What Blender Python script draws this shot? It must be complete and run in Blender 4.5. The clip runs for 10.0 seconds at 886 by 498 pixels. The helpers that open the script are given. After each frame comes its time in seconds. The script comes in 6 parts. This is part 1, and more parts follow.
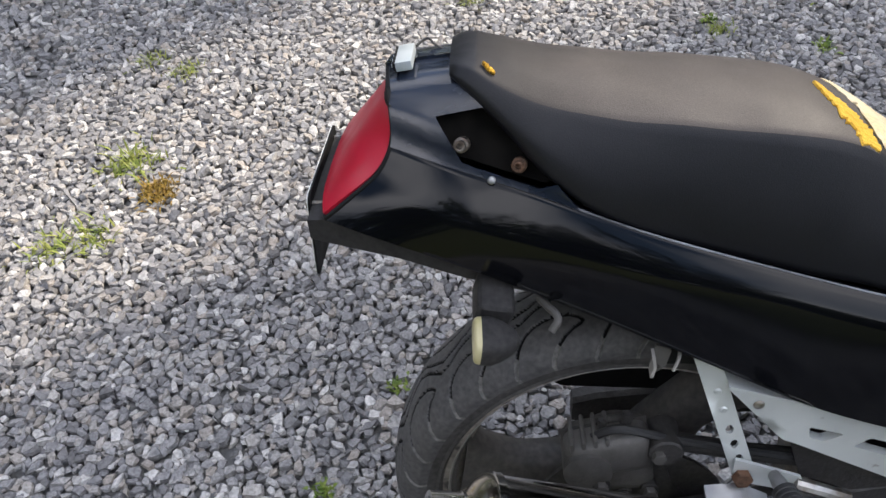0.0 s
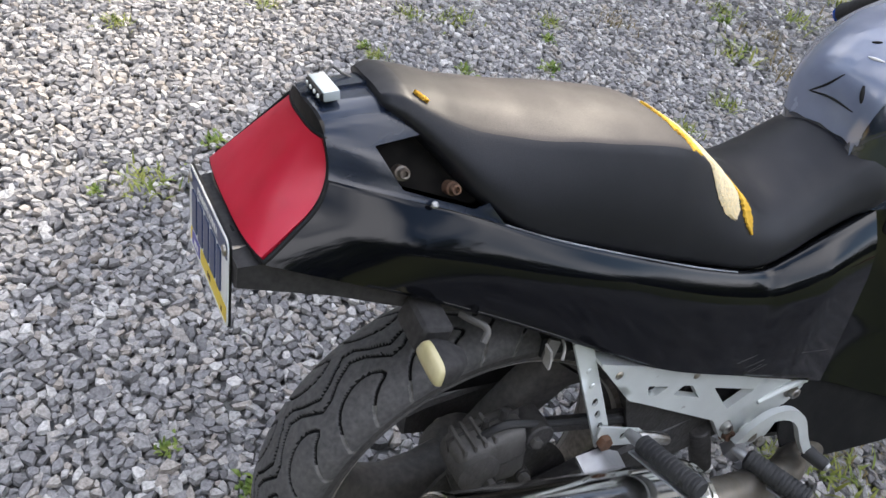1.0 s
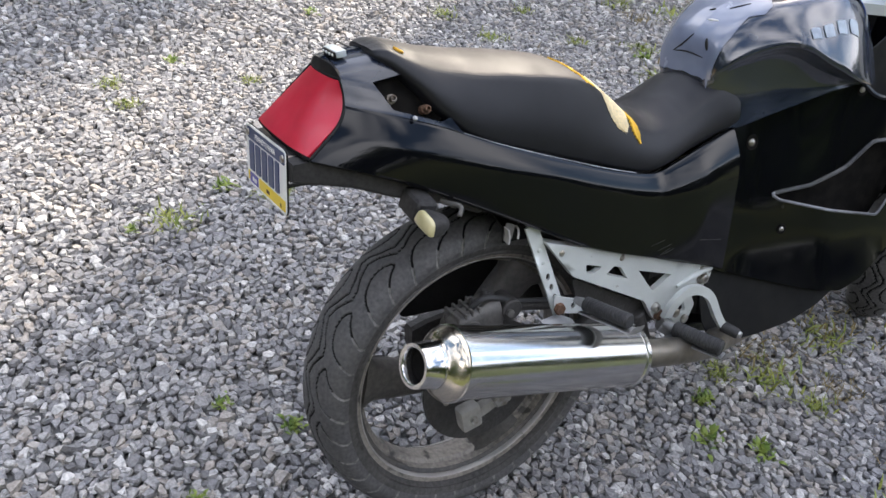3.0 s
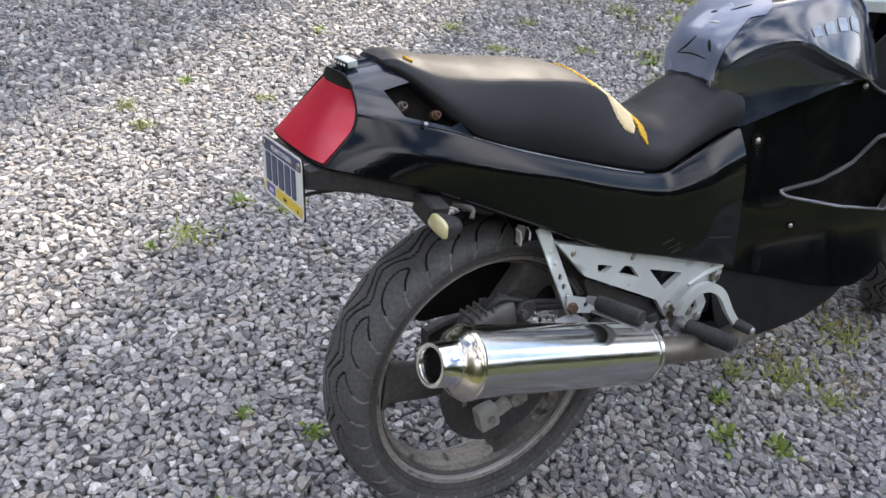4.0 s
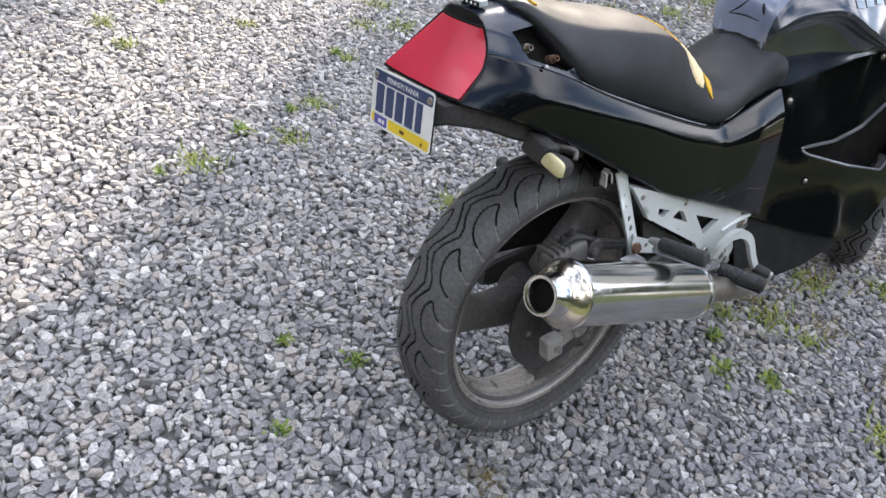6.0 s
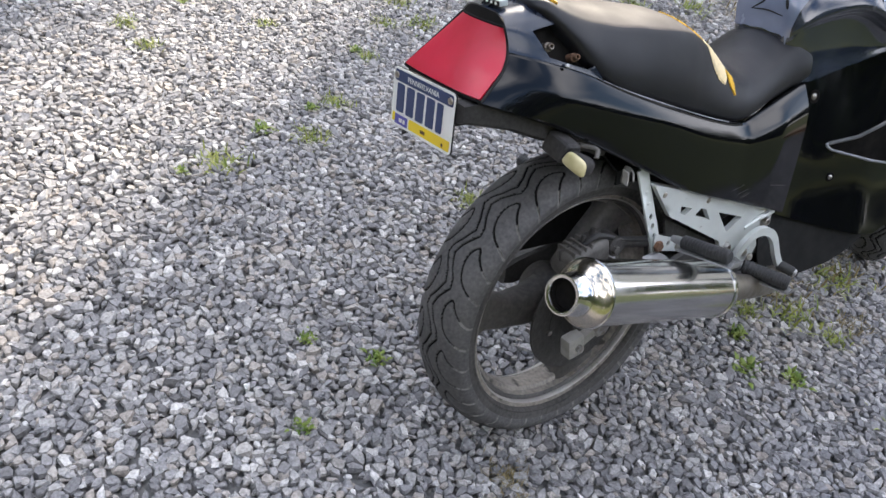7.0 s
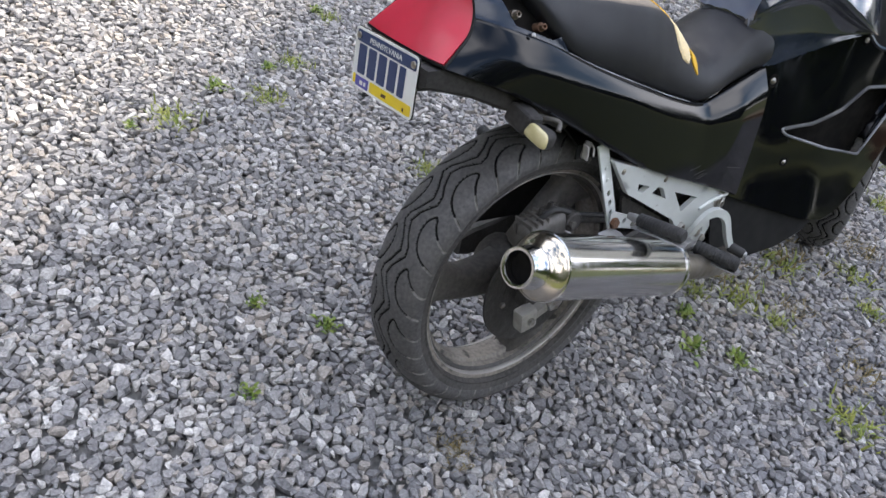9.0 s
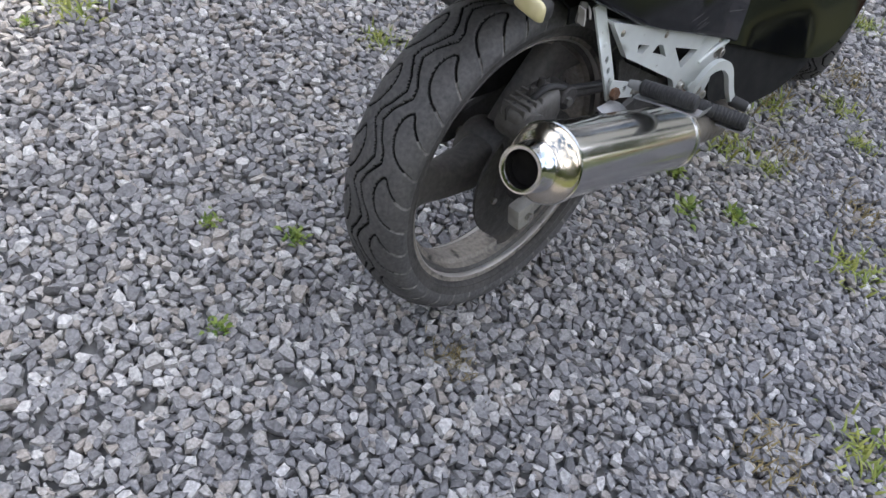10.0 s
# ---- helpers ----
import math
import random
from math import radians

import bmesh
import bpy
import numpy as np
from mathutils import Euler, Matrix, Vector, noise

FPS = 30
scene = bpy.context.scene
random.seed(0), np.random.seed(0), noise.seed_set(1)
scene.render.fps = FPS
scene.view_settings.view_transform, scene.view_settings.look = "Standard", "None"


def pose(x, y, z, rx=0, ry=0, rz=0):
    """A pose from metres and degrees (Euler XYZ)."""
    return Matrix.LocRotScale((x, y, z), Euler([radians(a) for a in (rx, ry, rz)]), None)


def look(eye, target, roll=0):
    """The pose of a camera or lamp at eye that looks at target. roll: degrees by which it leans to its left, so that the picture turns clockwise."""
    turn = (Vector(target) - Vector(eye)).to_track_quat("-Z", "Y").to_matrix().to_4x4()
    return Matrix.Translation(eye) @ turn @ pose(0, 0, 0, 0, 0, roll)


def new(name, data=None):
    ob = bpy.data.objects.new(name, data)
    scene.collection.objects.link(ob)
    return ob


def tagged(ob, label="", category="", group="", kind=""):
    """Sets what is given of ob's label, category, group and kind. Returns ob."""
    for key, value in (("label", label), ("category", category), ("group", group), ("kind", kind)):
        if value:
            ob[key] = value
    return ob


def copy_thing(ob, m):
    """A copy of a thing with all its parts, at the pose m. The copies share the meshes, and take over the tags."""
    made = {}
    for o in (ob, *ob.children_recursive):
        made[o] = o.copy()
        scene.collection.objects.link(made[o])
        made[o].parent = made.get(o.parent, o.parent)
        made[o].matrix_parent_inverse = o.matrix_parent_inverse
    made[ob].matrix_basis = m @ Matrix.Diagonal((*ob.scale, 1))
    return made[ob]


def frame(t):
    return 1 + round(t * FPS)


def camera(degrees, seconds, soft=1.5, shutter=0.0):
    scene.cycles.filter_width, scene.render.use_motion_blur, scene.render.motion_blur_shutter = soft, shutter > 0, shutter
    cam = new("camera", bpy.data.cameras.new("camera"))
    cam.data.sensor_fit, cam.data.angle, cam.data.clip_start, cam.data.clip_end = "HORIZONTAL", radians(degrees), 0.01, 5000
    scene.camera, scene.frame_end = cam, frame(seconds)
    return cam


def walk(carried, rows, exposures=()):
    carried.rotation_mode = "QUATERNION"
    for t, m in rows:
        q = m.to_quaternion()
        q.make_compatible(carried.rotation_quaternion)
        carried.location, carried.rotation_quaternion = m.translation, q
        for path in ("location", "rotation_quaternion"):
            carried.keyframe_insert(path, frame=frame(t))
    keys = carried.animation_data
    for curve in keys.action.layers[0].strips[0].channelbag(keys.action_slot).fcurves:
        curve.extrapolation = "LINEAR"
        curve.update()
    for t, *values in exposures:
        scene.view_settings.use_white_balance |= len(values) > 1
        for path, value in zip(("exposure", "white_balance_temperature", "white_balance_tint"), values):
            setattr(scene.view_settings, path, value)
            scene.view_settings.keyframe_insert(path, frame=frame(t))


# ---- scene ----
cam = camera(58.4, 10.0)

PATH = [
    (0, (-0.066, -0.466, 1.24), (-0.209, 0.917, -0.198), -5.2),
    (0.5, (-0.193, -0.43, 1.229), (0.228, 0.943, -0.163), 7.1),
    (1, (-0.37, -0.409, 1.223), (0.486, 0.823, -0.1), 16.0),
    (1.5, (-0.462, -0.485, 1.244), (0.437, 0.801, 0.004), 18.4),
    (2, (-0.535, -0.693, 1.246), (0.344, 0.706, 0.119), 10.3),
    (2.5, (-0.577, -0.779, 1.256), (0.353, 0.592, 0.135), 8.3),
    (2.7, (-0.576, -0.782, 1.255), (0.372, 0.566, 0.121), 9.5),
    (3.8, (-0.584, -0.81, 1.265), (0.324, 0.555, 0.119), 6.7),
    (4, (-0.593, -0.815, 1.257), (0.326, 0.572, 0.147), 6.7),
    (4.5, (-0.596, -0.815, 1.239), (0.42, 0.428, 0.046), 5.0),
    (5, (-0.699, -0.755, 1.241), (0.441, 0.331, 0.007), 7.8),
    (5.5, (-0.853, -0.706, 1.242), (0.281, 0.422, 0.041), 13.7),
    (5.7, (-0.878, -0.696, 1.239), (0.234, 0.474, 0.058), 14.7),
    (6.8, (-0.896, -0.692, 1.232), (0.198, 0.465, 0.022), 14.7),
    (7, (-0.89, -0.69, 1.24), (0.177, 0.497, 0.034), 13.6),
    (7.5, (-0.881, -0.69, 1.242), (0.141, 0.549, 0.051), 13.1),
    (8, (-0.886, -0.694, 1.229), (0.117, 0.512, -0.012), 15.5),
    (8.5, (-0.905, -0.697, 1.239), (0.12, 0.507, 0.014), 17.8),
    (9, (-0.885, -0.679, 1.225), (0.262, 0.397, -0.01), 18.9),
    (9.5, (-0.868, -0.631, 1.212), (0.295, 0.357, -0.08), 17.4),
    (10, (-0.799, -0.505, 1.151), (0.329, 0.251, -0.318), 19.0),
]
walk(cam, [(t, look(eye, target, roll)) for t, eye, target, roll in PATH],
     [(0, 1.0), (0.5, 1.15), (1, 1.44), (1.5, 1.6), (2, 1.52), (2.5, 1.45), (4, 1.43), (4.5, 1.48), (5, 1.65), (5.5, 1.74), (6.9, 1.56), (7.5, 1.55), (8, 1.53), (9, 1.51), (10, 1.49)])
from mathutils.geometry import delaunay_2d_cdt

# ---- world, sun, exposure ----
SUN_AZ, SUN_EL = 39.0, 35.0          # degrees from +x towards +y, and above the horizon
world = bpy.data.worlds.new("sky")
scene.world = world
world.use_nodes = True
wn = world.node_tree.nodes
sky = wn.new("ShaderNodeTexSky")
sky.sky_type, sky.sun_disc = "NISHITA", False
sky.sun_elevation, sky.sun_rotation = radians(SUN_EL), radians(90 - SUN_AZ)
wn["Background"].inputs["Strength"].default_value = 0.15
wl = world.node_tree.links
wcoord, wnoise, wramp, wmix = wn.new("ShaderNodeTexCoord"), wn.new("ShaderNodeTexNoise"), wn.new("ShaderNodeMapRange"), wn.new("ShaderNodeMix")
wnoise.inputs["Scale"].default_value, wnoise.inputs["Detail"].default_value = 2.6, 8
wramp.inputs["From Min"].default_value, wramp.inputs["From Max"].default_value = 0.42, 0.62
wmix.data_type = "RGBA"
wmix.inputs["B"].default_value = (10.2, 10.2, 11.0, 1)      # sunlit cloud, on the sky's own scale
wl.new(wcoord.outputs["Generated"], wnoise.inputs["Vector"])
wl.new(wnoise.outputs["Fac"], wramp.inputs["Value"])
wl.new(wramp.outputs["Result"], wmix.inputs["Factor"])
wl.new(sky.outputs["Color"], wmix.inputs["A"])
wl.new(wmix.outputs["Result"], wn["Background"].inputs["Color"])
sun = new("sun", bpy.data.lights.new("sun", "SUN"))
sun.data.energy, sun.data.angle, sun.data.color = 3.1, radians(2.2), (1.0, 0.89, 0.735)
sun_dir = Vector((math.cos(radians(SUN_EL)) * math.cos(radians(SUN_AZ)), math.cos(radians(SUN_EL)) * math.sin(radians(SUN_AZ)), math.sin(radians(SUN_EL))))
sun.matrix_world = look(sun_dir * 30, (0, 0, 0))


# ---- materials ----
def material(name, colour, rough=0.5, metal=0.0, second=None, scale=8.0, grain=0.0, grain_scale=200.0, bump=0.0, coat=0.0,
             rough_var=0.0, spots=None, spot_scale=30.0, spot_edge=0.62, spec=0.5, detail=6.0):
    """A worn surface: two colours mixed by broad noise, a finer grain, dirty spots, bump and uneven gloss."""
    mat = bpy.data.materials.new(name)
    mat.use_nodes = True
    nt = mat.node_tree
    bsdf = nt.nodes["Principled BSDF"]
    bsdf.inputs["Roughness"].default_value, bsdf.inputs["Metallic"].default_value = rough, metal
    bsdf.inputs["Coat Weight"].default_value = coat
    coord = nt.nodes.new("ShaderNodeTexCoord")

    def noise_tex(s, d=detail):
        n = nt.nodes.new("ShaderNodeTexNoise")
        n.inputs["Scale"].default_value, n.inputs["Detail"].default_value = s, d
        nt.links.new(coord.outputs["Object"], n.inputs["Vector"])
        return n

    def ramp(source, a, b):
        r = nt.nodes.new("ShaderNodeMapRange")
        r.inputs["From Min"].default_value, r.inputs["From Max"].default_value = a, b
        nt.links.new(source, r.inputs["Value"])
        return r.outputs["Result"]

    def mix(fac, a, b, mode="MIX"):
        m = nt.nodes.new("ShaderNodeMix")
        m.data_type, m.blend_type = "RGBA", mode
        for sock, value in ((m.inputs["Factor"], fac), (m.inputs["A"], a), (m.inputs["B"], b)):
            if isinstance(value, (int, float)):
                sock.default_value = value
            elif isinstance(value, tuple):
                sock.default_value = (*value, 1)
            else:
                nt.links.new(value, sock)
        return m.outputs["Result"]

    broad = noise_tex(scale)
    out = colour
    if second:
        out = mix(ramp(broad.outputs["Fac"], 0.38, 0.62), colour, second)
    if grain:
        fine = noise_tex(grain_scale, 3)
        g = ramp(fine.outputs["Fac"], 0.3, 0.7)
        dark = tuple(c * (1 - grain) for c in colour)
        lightc = tuple(min(1, c * (1 + grain)) for c in (second or colour))
        out = mix(0.5, out, mix(g, dark, lightc))
    if spots:
        sp = noise_tex(spot_scale)
        out = mix(ramp(sp.outputs["Fac"], spot_edge, spot_edge + 0.06), out, spots)
    if isinstance(out, tuple):
        bsdf.inputs["Base Color"].default_value = (*out, 1)
    else:
        nt.links.new(out, bsdf.inputs["Base Color"])
    if rough_var:
        rn = noise_tex(scale * 3)
        r = nt.nodes.new("ShaderNodeMapRange")
        r.inputs["From Min"].default_value, r.inputs["From Max"].default_value = 0.3, 0.7
        r.inputs["To Min"].default_value, r.inputs["To Max"].default_value = max(0.02, rough - rough_var), min(1, rough + rough_var)
        nt.links.new(rn.outputs["Fac"], r.inputs["Value"])
        nt.links.new(r.outputs["Result"], bsdf.inputs["Roughness"])
    if bump:
        bn = noise_tex(grain_scale, 4)
        b = nt.nodes.new("ShaderNodeBump")
        b.inputs["Strength"].default_value, b.inputs["Distance"].default_value = bump, 0.002
        nt.links.new(bn.outputs["Fac"], b.inputs["Height"])
        nt.links.new(b.outputs["Normal"], bsdf.inputs["Normal"])
    bsdf.inputs["Specular IOR Level"].default_value = spec
    return mat


def stone_material(name, stops, rough=0.85):
    """Broken stone: a colour for each piece, mottled within it."""
    mat = material(name, (0.3, 0.3, 0.3), rough, bump=0.85, grain_scale=220, spec=0.25)
    nt = mat.node_tree
    bsdf = nt.nodes["Principled BSDF"]
    geo = nt.nodes.new("ShaderNodeNewGeometry")
    ramp = nt.nodes.new("ShaderNodeValToRGB")
    els = ramp.color_ramp.elements
    while len(els) < len(stops):
        els.new(0.5)
    for e, (pos, col) in zip(els, stops):
        e.position, e.color = pos, (*col, 1)
    nt.links.new(geo.outputs["Random Per Island"], ramp.inputs["Fac"])
    coord = nt.nodes.new("ShaderNodeTexCoord")
    n = nt.nodes.new("ShaderNodeTexNoise")
    n.inputs["Scale"].default_value, n.inputs["Detail"].default_value = 170, 7
    nt.links.new(coord.outputs["Object"], n.inputs["Vector"])
    r = nt.nodes.new("ShaderNodeMapRange")
    r.inputs["From Min"].default_value, r.inputs["From Max"].default_value = 0.3, 0.7
    r.inputs["To Min"].default_value, r.inputs["To Max"].default_value = 0.68, 1.3
    nt.links.new(n.outputs["Fac"], r.inputs["Value"])
    m = nt.nodes.new("ShaderNodeMix")
    m.data_type, m.blend_type = "RGBA", "MULTIPLY"
    m.inputs["Factor"].default_value = 1
    nt.links.new(ramp.outputs["Color"], m.inputs["A"])
    nt.links.new(r.outputs["Result"], m.inputs["B"])
    # shade painted into the stones towards the lawn, in uneven patches; warmer beyond
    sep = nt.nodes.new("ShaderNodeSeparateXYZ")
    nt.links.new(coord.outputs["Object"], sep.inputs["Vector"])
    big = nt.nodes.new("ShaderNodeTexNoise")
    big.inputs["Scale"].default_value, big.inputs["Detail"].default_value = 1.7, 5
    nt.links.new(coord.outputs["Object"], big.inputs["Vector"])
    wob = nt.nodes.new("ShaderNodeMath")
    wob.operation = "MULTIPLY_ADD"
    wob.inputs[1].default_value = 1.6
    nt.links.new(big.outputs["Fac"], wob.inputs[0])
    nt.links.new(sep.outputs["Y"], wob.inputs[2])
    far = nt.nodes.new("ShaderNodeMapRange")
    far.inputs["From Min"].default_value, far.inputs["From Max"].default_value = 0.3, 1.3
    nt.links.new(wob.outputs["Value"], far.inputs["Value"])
    shade_tint = nt.nodes.new("ShaderNodeMix")
    shade_tint.data_type = "RGBA"
    shade_tint.inputs["A"].default_value, shade_tint.inputs["B"].default_value = (0.765, 0.77, 0.795, 1), (1.0, 0.985, 0.965, 1)
    nt.links.new(far.outputs["Result"], shade_tint.inputs["Factor"])
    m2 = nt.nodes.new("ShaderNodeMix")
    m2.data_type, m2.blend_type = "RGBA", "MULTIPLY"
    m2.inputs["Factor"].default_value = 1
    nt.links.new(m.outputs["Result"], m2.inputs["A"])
    nt.links.new(shade_tint.outputs["Result"], m2.inputs["B"])
    nt.links.new(m2.outputs["Result"], bsdf.inputs["Base Color"])
    return mat


def stone_field(name):
    """Gravel too far off to pick apart: one colour to a cell, dark joints and relief."""
    mat = material(name, (0.3, 0.3, 0.3), 0.9, spec=0.2)
    nt = mat.node_tree
    coord = nt.nodes.new("ShaderNodeTexCoord")
    cell, edge = nt.nodes.new("ShaderNodeTexVoronoi"), nt.nodes.new("ShaderNodeTexVoronoi")
    edge.feature = "DISTANCE_TO_EDGE"
    for v in (cell, edge):
        v.inputs["Scale"].default_value = 38
        nt.links.new(coord.outputs["Object"], v.inputs["Vector"])
    ramp = nt.nodes.new("ShaderNodeValToRGB")
    ramp.color_ramp.elements[0].color, ramp.color_ramp.elements[1].color = (0.11, 0.108, 0.109, 1), (0.35, 0.342, 0.338, 1)
    sep = nt.nodes.new("ShaderNodeSeparateColor")
    nt.links.new(cell.outputs["Color"], sep.inputs["Color"])
    nt.links.new(sep.outputs["Red"], ramp.inputs["Fac"])
    joint = nt.nodes.new("ShaderNodeMapRange")
    joint.inputs["From Max"].default_value, joint.inputs["To Min"].default_value = 0.16, 0.3
    nt.links.new(edge.outputs["Distance"], joint.inputs["Value"])
    m = nt.nodes.new("ShaderNodeMix")
    m.data_type, m.blend_type = "RGBA", "MULTIPLY"
    m.inputs["Factor"].default_value = 1
    nt.links.new(ramp.outputs["Color"], m.inputs["A"])
    nt.links.new(joint.outputs["Result"], m.inputs["B"])
    nt.links.new(m.outputs["Result"], nt.nodes["Principled BSDF"].inputs["Base Color"])
    b = nt.nodes.new("ShaderNodeBump")
    b.inputs["Strength"].default_value, b.inputs["Distance"].default_value = 0.8, 0.01
    nt.links.new(joint.outputs["Result"], b.inputs["Height"])
    nt.links.new(b.outputs["Normal"], nt.nodes["Principled BSDF"].inputs["Normal"])
    return mat


GLOSS_BLACK = material("black_gloss_plastic", (0.0024, 0.0025, 0.0034), 0.085, second=(0.0028, 0.0031, 0.0045), scale=5, rough_var=0.03,
                       spots=(0.02, 0.02, 0.02), spot_scale=26, spot_edge=0.74, spec=0.3)
MATT_BLACK = material("black_matt_plastic", (0.005, 0.005, 0.0055), 0.6, second=(0.009, 0.009, 0.009), scale=12, rough_var=0.12, bump=0.15, grain_scale=300, spec=0.2)
DUSTY_BLACK = material("dusty_black_plastic", (0.022, 0.0215, 0.022), 0.65, second=(0.04, 0.038, 0.037), scale=14, grain=0.3, grain_scale=160, rough_var=0.1, bump=0.2, spec=0.25)
TAIL_PAINT = material("dark_navy_faded_paint", (0.006, 0.009, 0.018), 0.22, second=(0.012, 0.017, 0.03), scale=9, rough_var=0.08, coat=0.3,
                      spots=(0.06, 0.06, 0.065), spot_scale=40, spot_edge=0.7)
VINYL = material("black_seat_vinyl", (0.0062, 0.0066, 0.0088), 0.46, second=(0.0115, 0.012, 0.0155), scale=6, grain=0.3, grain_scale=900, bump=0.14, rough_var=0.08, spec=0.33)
# dust and the sun's sheen on the seat top, both put into this colour
VINYL_TOP = material("dusty_sunlit_vinyl", (0.056, 0.049, 0.045), 0.6, second=(0.085, 0.073, 0.066), scale=7, grain=0.25, grain_scale=900, bump=0.14, rough_var=0.08, spec=0.28)
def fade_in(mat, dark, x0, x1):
    """Blends a dark colour into the material's own along x, with an uneven front."""
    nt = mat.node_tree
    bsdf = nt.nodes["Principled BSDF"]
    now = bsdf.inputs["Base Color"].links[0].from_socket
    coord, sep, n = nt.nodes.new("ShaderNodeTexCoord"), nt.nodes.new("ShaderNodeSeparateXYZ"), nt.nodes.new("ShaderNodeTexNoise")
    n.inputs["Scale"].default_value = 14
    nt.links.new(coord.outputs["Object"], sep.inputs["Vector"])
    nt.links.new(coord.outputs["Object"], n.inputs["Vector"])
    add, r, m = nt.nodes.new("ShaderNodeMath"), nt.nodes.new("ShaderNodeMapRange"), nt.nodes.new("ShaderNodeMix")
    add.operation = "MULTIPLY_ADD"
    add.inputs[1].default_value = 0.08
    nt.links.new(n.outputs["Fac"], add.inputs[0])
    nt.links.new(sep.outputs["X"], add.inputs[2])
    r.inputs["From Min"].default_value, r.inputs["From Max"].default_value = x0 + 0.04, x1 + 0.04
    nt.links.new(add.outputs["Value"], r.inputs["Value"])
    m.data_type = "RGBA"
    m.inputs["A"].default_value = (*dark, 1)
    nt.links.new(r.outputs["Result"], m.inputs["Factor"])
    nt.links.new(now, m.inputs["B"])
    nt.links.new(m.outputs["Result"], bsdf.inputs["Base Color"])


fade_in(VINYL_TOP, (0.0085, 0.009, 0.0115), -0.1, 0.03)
FOAM = material("cream_seat_foam", (0.76, 0.67, 0.48), 0.95, second=(0.68, 0.53, 0.28), scale=25, grain=0.3, grain_scale=260, bump=0.9)
FOAM_EDGE = material("yellowed_torn_foam", (0.72, 0.45, 0.05), 0.95, second=(0.6, 0.33, 0.03), scale=40, grain=0.35, grain_scale=240, bump=1.0)
RUBBER = material("dusty_tyre_rubber", (0.056, 0.055, 0.0565), 0.6, second=(0.092, 0.089, 0.088), scale=7, grain=0.35, grain_scale=160, bump=0.3, rough_var=0.12, spec=0.45)
SIDEWALL = material("dusty_sidewall", (0.04, 0.0385, 0.037), 0.7, second=(0.075, 0.071, 0.067), scale=14, grain=0.35, grain_scale=140, bump=0.35, spec=0.3)
# shade in the tread grooves, put into a darker rubber colour
GROOVE = material("groove_shade_rubber", (0.008, 0.008, 0.008), 0.9, second=(0.014, 0.0135, 0.013), scale=30, spec=0.15)
# dust and wear on groove edges, with the light they catch painted in
GROOVE_EDGE = material("dust_and_light_on_groove_edges", (0.1, 0.097, 0.092), 0.8, second=(0.2, 0.193, 0.183), scale=16, grain=0.4, grain_scale=160, bump=0.3, spec=0.3)
PEG_RUBBER = material("peg_rubber", (0.018, 0.018, 0.019), 0.65, second=(0.03, 0.03, 0.03), scale=30, bump=0.3)
RIM = material("dull_grey_wheel_paint", (0.17, 0.153, 0.135), 0.5, metal=0.25, second=(0.31, 0.28, 0.245), scale=9, grain=0.3, grain_scale=120, rough_var=0.15,
               spots=(0.06, 0.055, 0.05), spot_scale=22, spot_edge=0.6)
SPOKE = material("dirty_spoke_paint", (0.045, 0.042, 0.04), 0.55, second=(0.085, 0.078, 0.07), scale=12, grain=0.3, grain_scale=120, rough_var=0.1)
RIM_LIP = material("bare_wheel_lip", (0.5, 0.48, 0.45), 0.4, metal=0.3, second=(0.3, 0.28, 0.26), scale=14, grain=0.3, rough_var=0.15)
CHROME = material("polished_steel", (0.62, 0.617, 0.605), 0.145, metal=1.0, second=(0.57, 0.56, 0.54), scale=14, rough_var=0.05)
WARM_STEEL = material("heat_tinted_steel", (0.66, 0.61, 0.53), 0.17, metal=1.0, second=(0.58, 0.5, 0.38), scale=18, rough_var=0.1)
DULL_STEEL = material("dull_exhaust_steel", (0.3, 0.28, 0.25), 0.4, metal=0.9, second=(0.2, 0.17, 0.13), scale=16, grain=0.3, rough_var=0.12)
# soot in the outlet; elsewhere this black paints the shade inside hollows
SOOT_AND_SHADE = material("soot_and_shade_black", (0.004, 0.0038, 0.0036), 0.95, second=(0.01, 0.009, 0.008), scale=40, spec=0.1)
SILVER = material("pale_silver_paint", (0.62, 0.65, 0.63), 0.42, metal=0.25, second=(0.5, 0.52, 0.51), scale=14, grain=0.1, grain_scale=300, rough_var=0.1,
                  spots=(0.3, 0.29, 0.27), spot_scale=45, spot_edge=0.7)
LED_CASE = material("grey_lamp_case", (0.4, 0.44, 0.46), 0.3, second=(0.32, 0.36, 0.38), scale=40)
ALLOY = material("worn_cast_alloy", (0.42, 0.42, 0.42), 0.42, metal=0.7, second=(0.28, 0.28, 0.28), scale=30, grain=0.25, rough_var=0.12)
DARK_ALLOY = material("grimy_cast_alloy", (0.05, 0.048, 0.047), 0.6, metal=0.3, second=(0.045, 0.042, 0.039), scale=22, grain=0.4, grain_scale=180, bump=0.6,
                      rough_var=0.15)
CAST = material("dusty_cast_alloy", (0.13, 0.124, 0.115), 0.6, metal=0.2, second=(0.06, 0.056, 0.051), scale=30, grain=0.4, grain_scale=180, bump=0.5)
PALE_CAST = material("pale_dusty_casting", (0.36, 0.345, 0.32), 0.6, metal=0.1, second=(0.22, 0.21, 0.19), scale=40, grain=0.3, grain_scale=180, bump=0.4)
BOLT = material("zinc_bolt", (0.45, 0.44, 0.42), 0.35, metal=0.9, second=(0.25, 0.22, 0.18), scale=60)
GRIMY_BOLT = material("grimy_bolt", (0.2, 0.18, 0.155), 0.5, metal=0.6, second=(0.08, 0.06, 0.045), scale=120, bump=0.4)
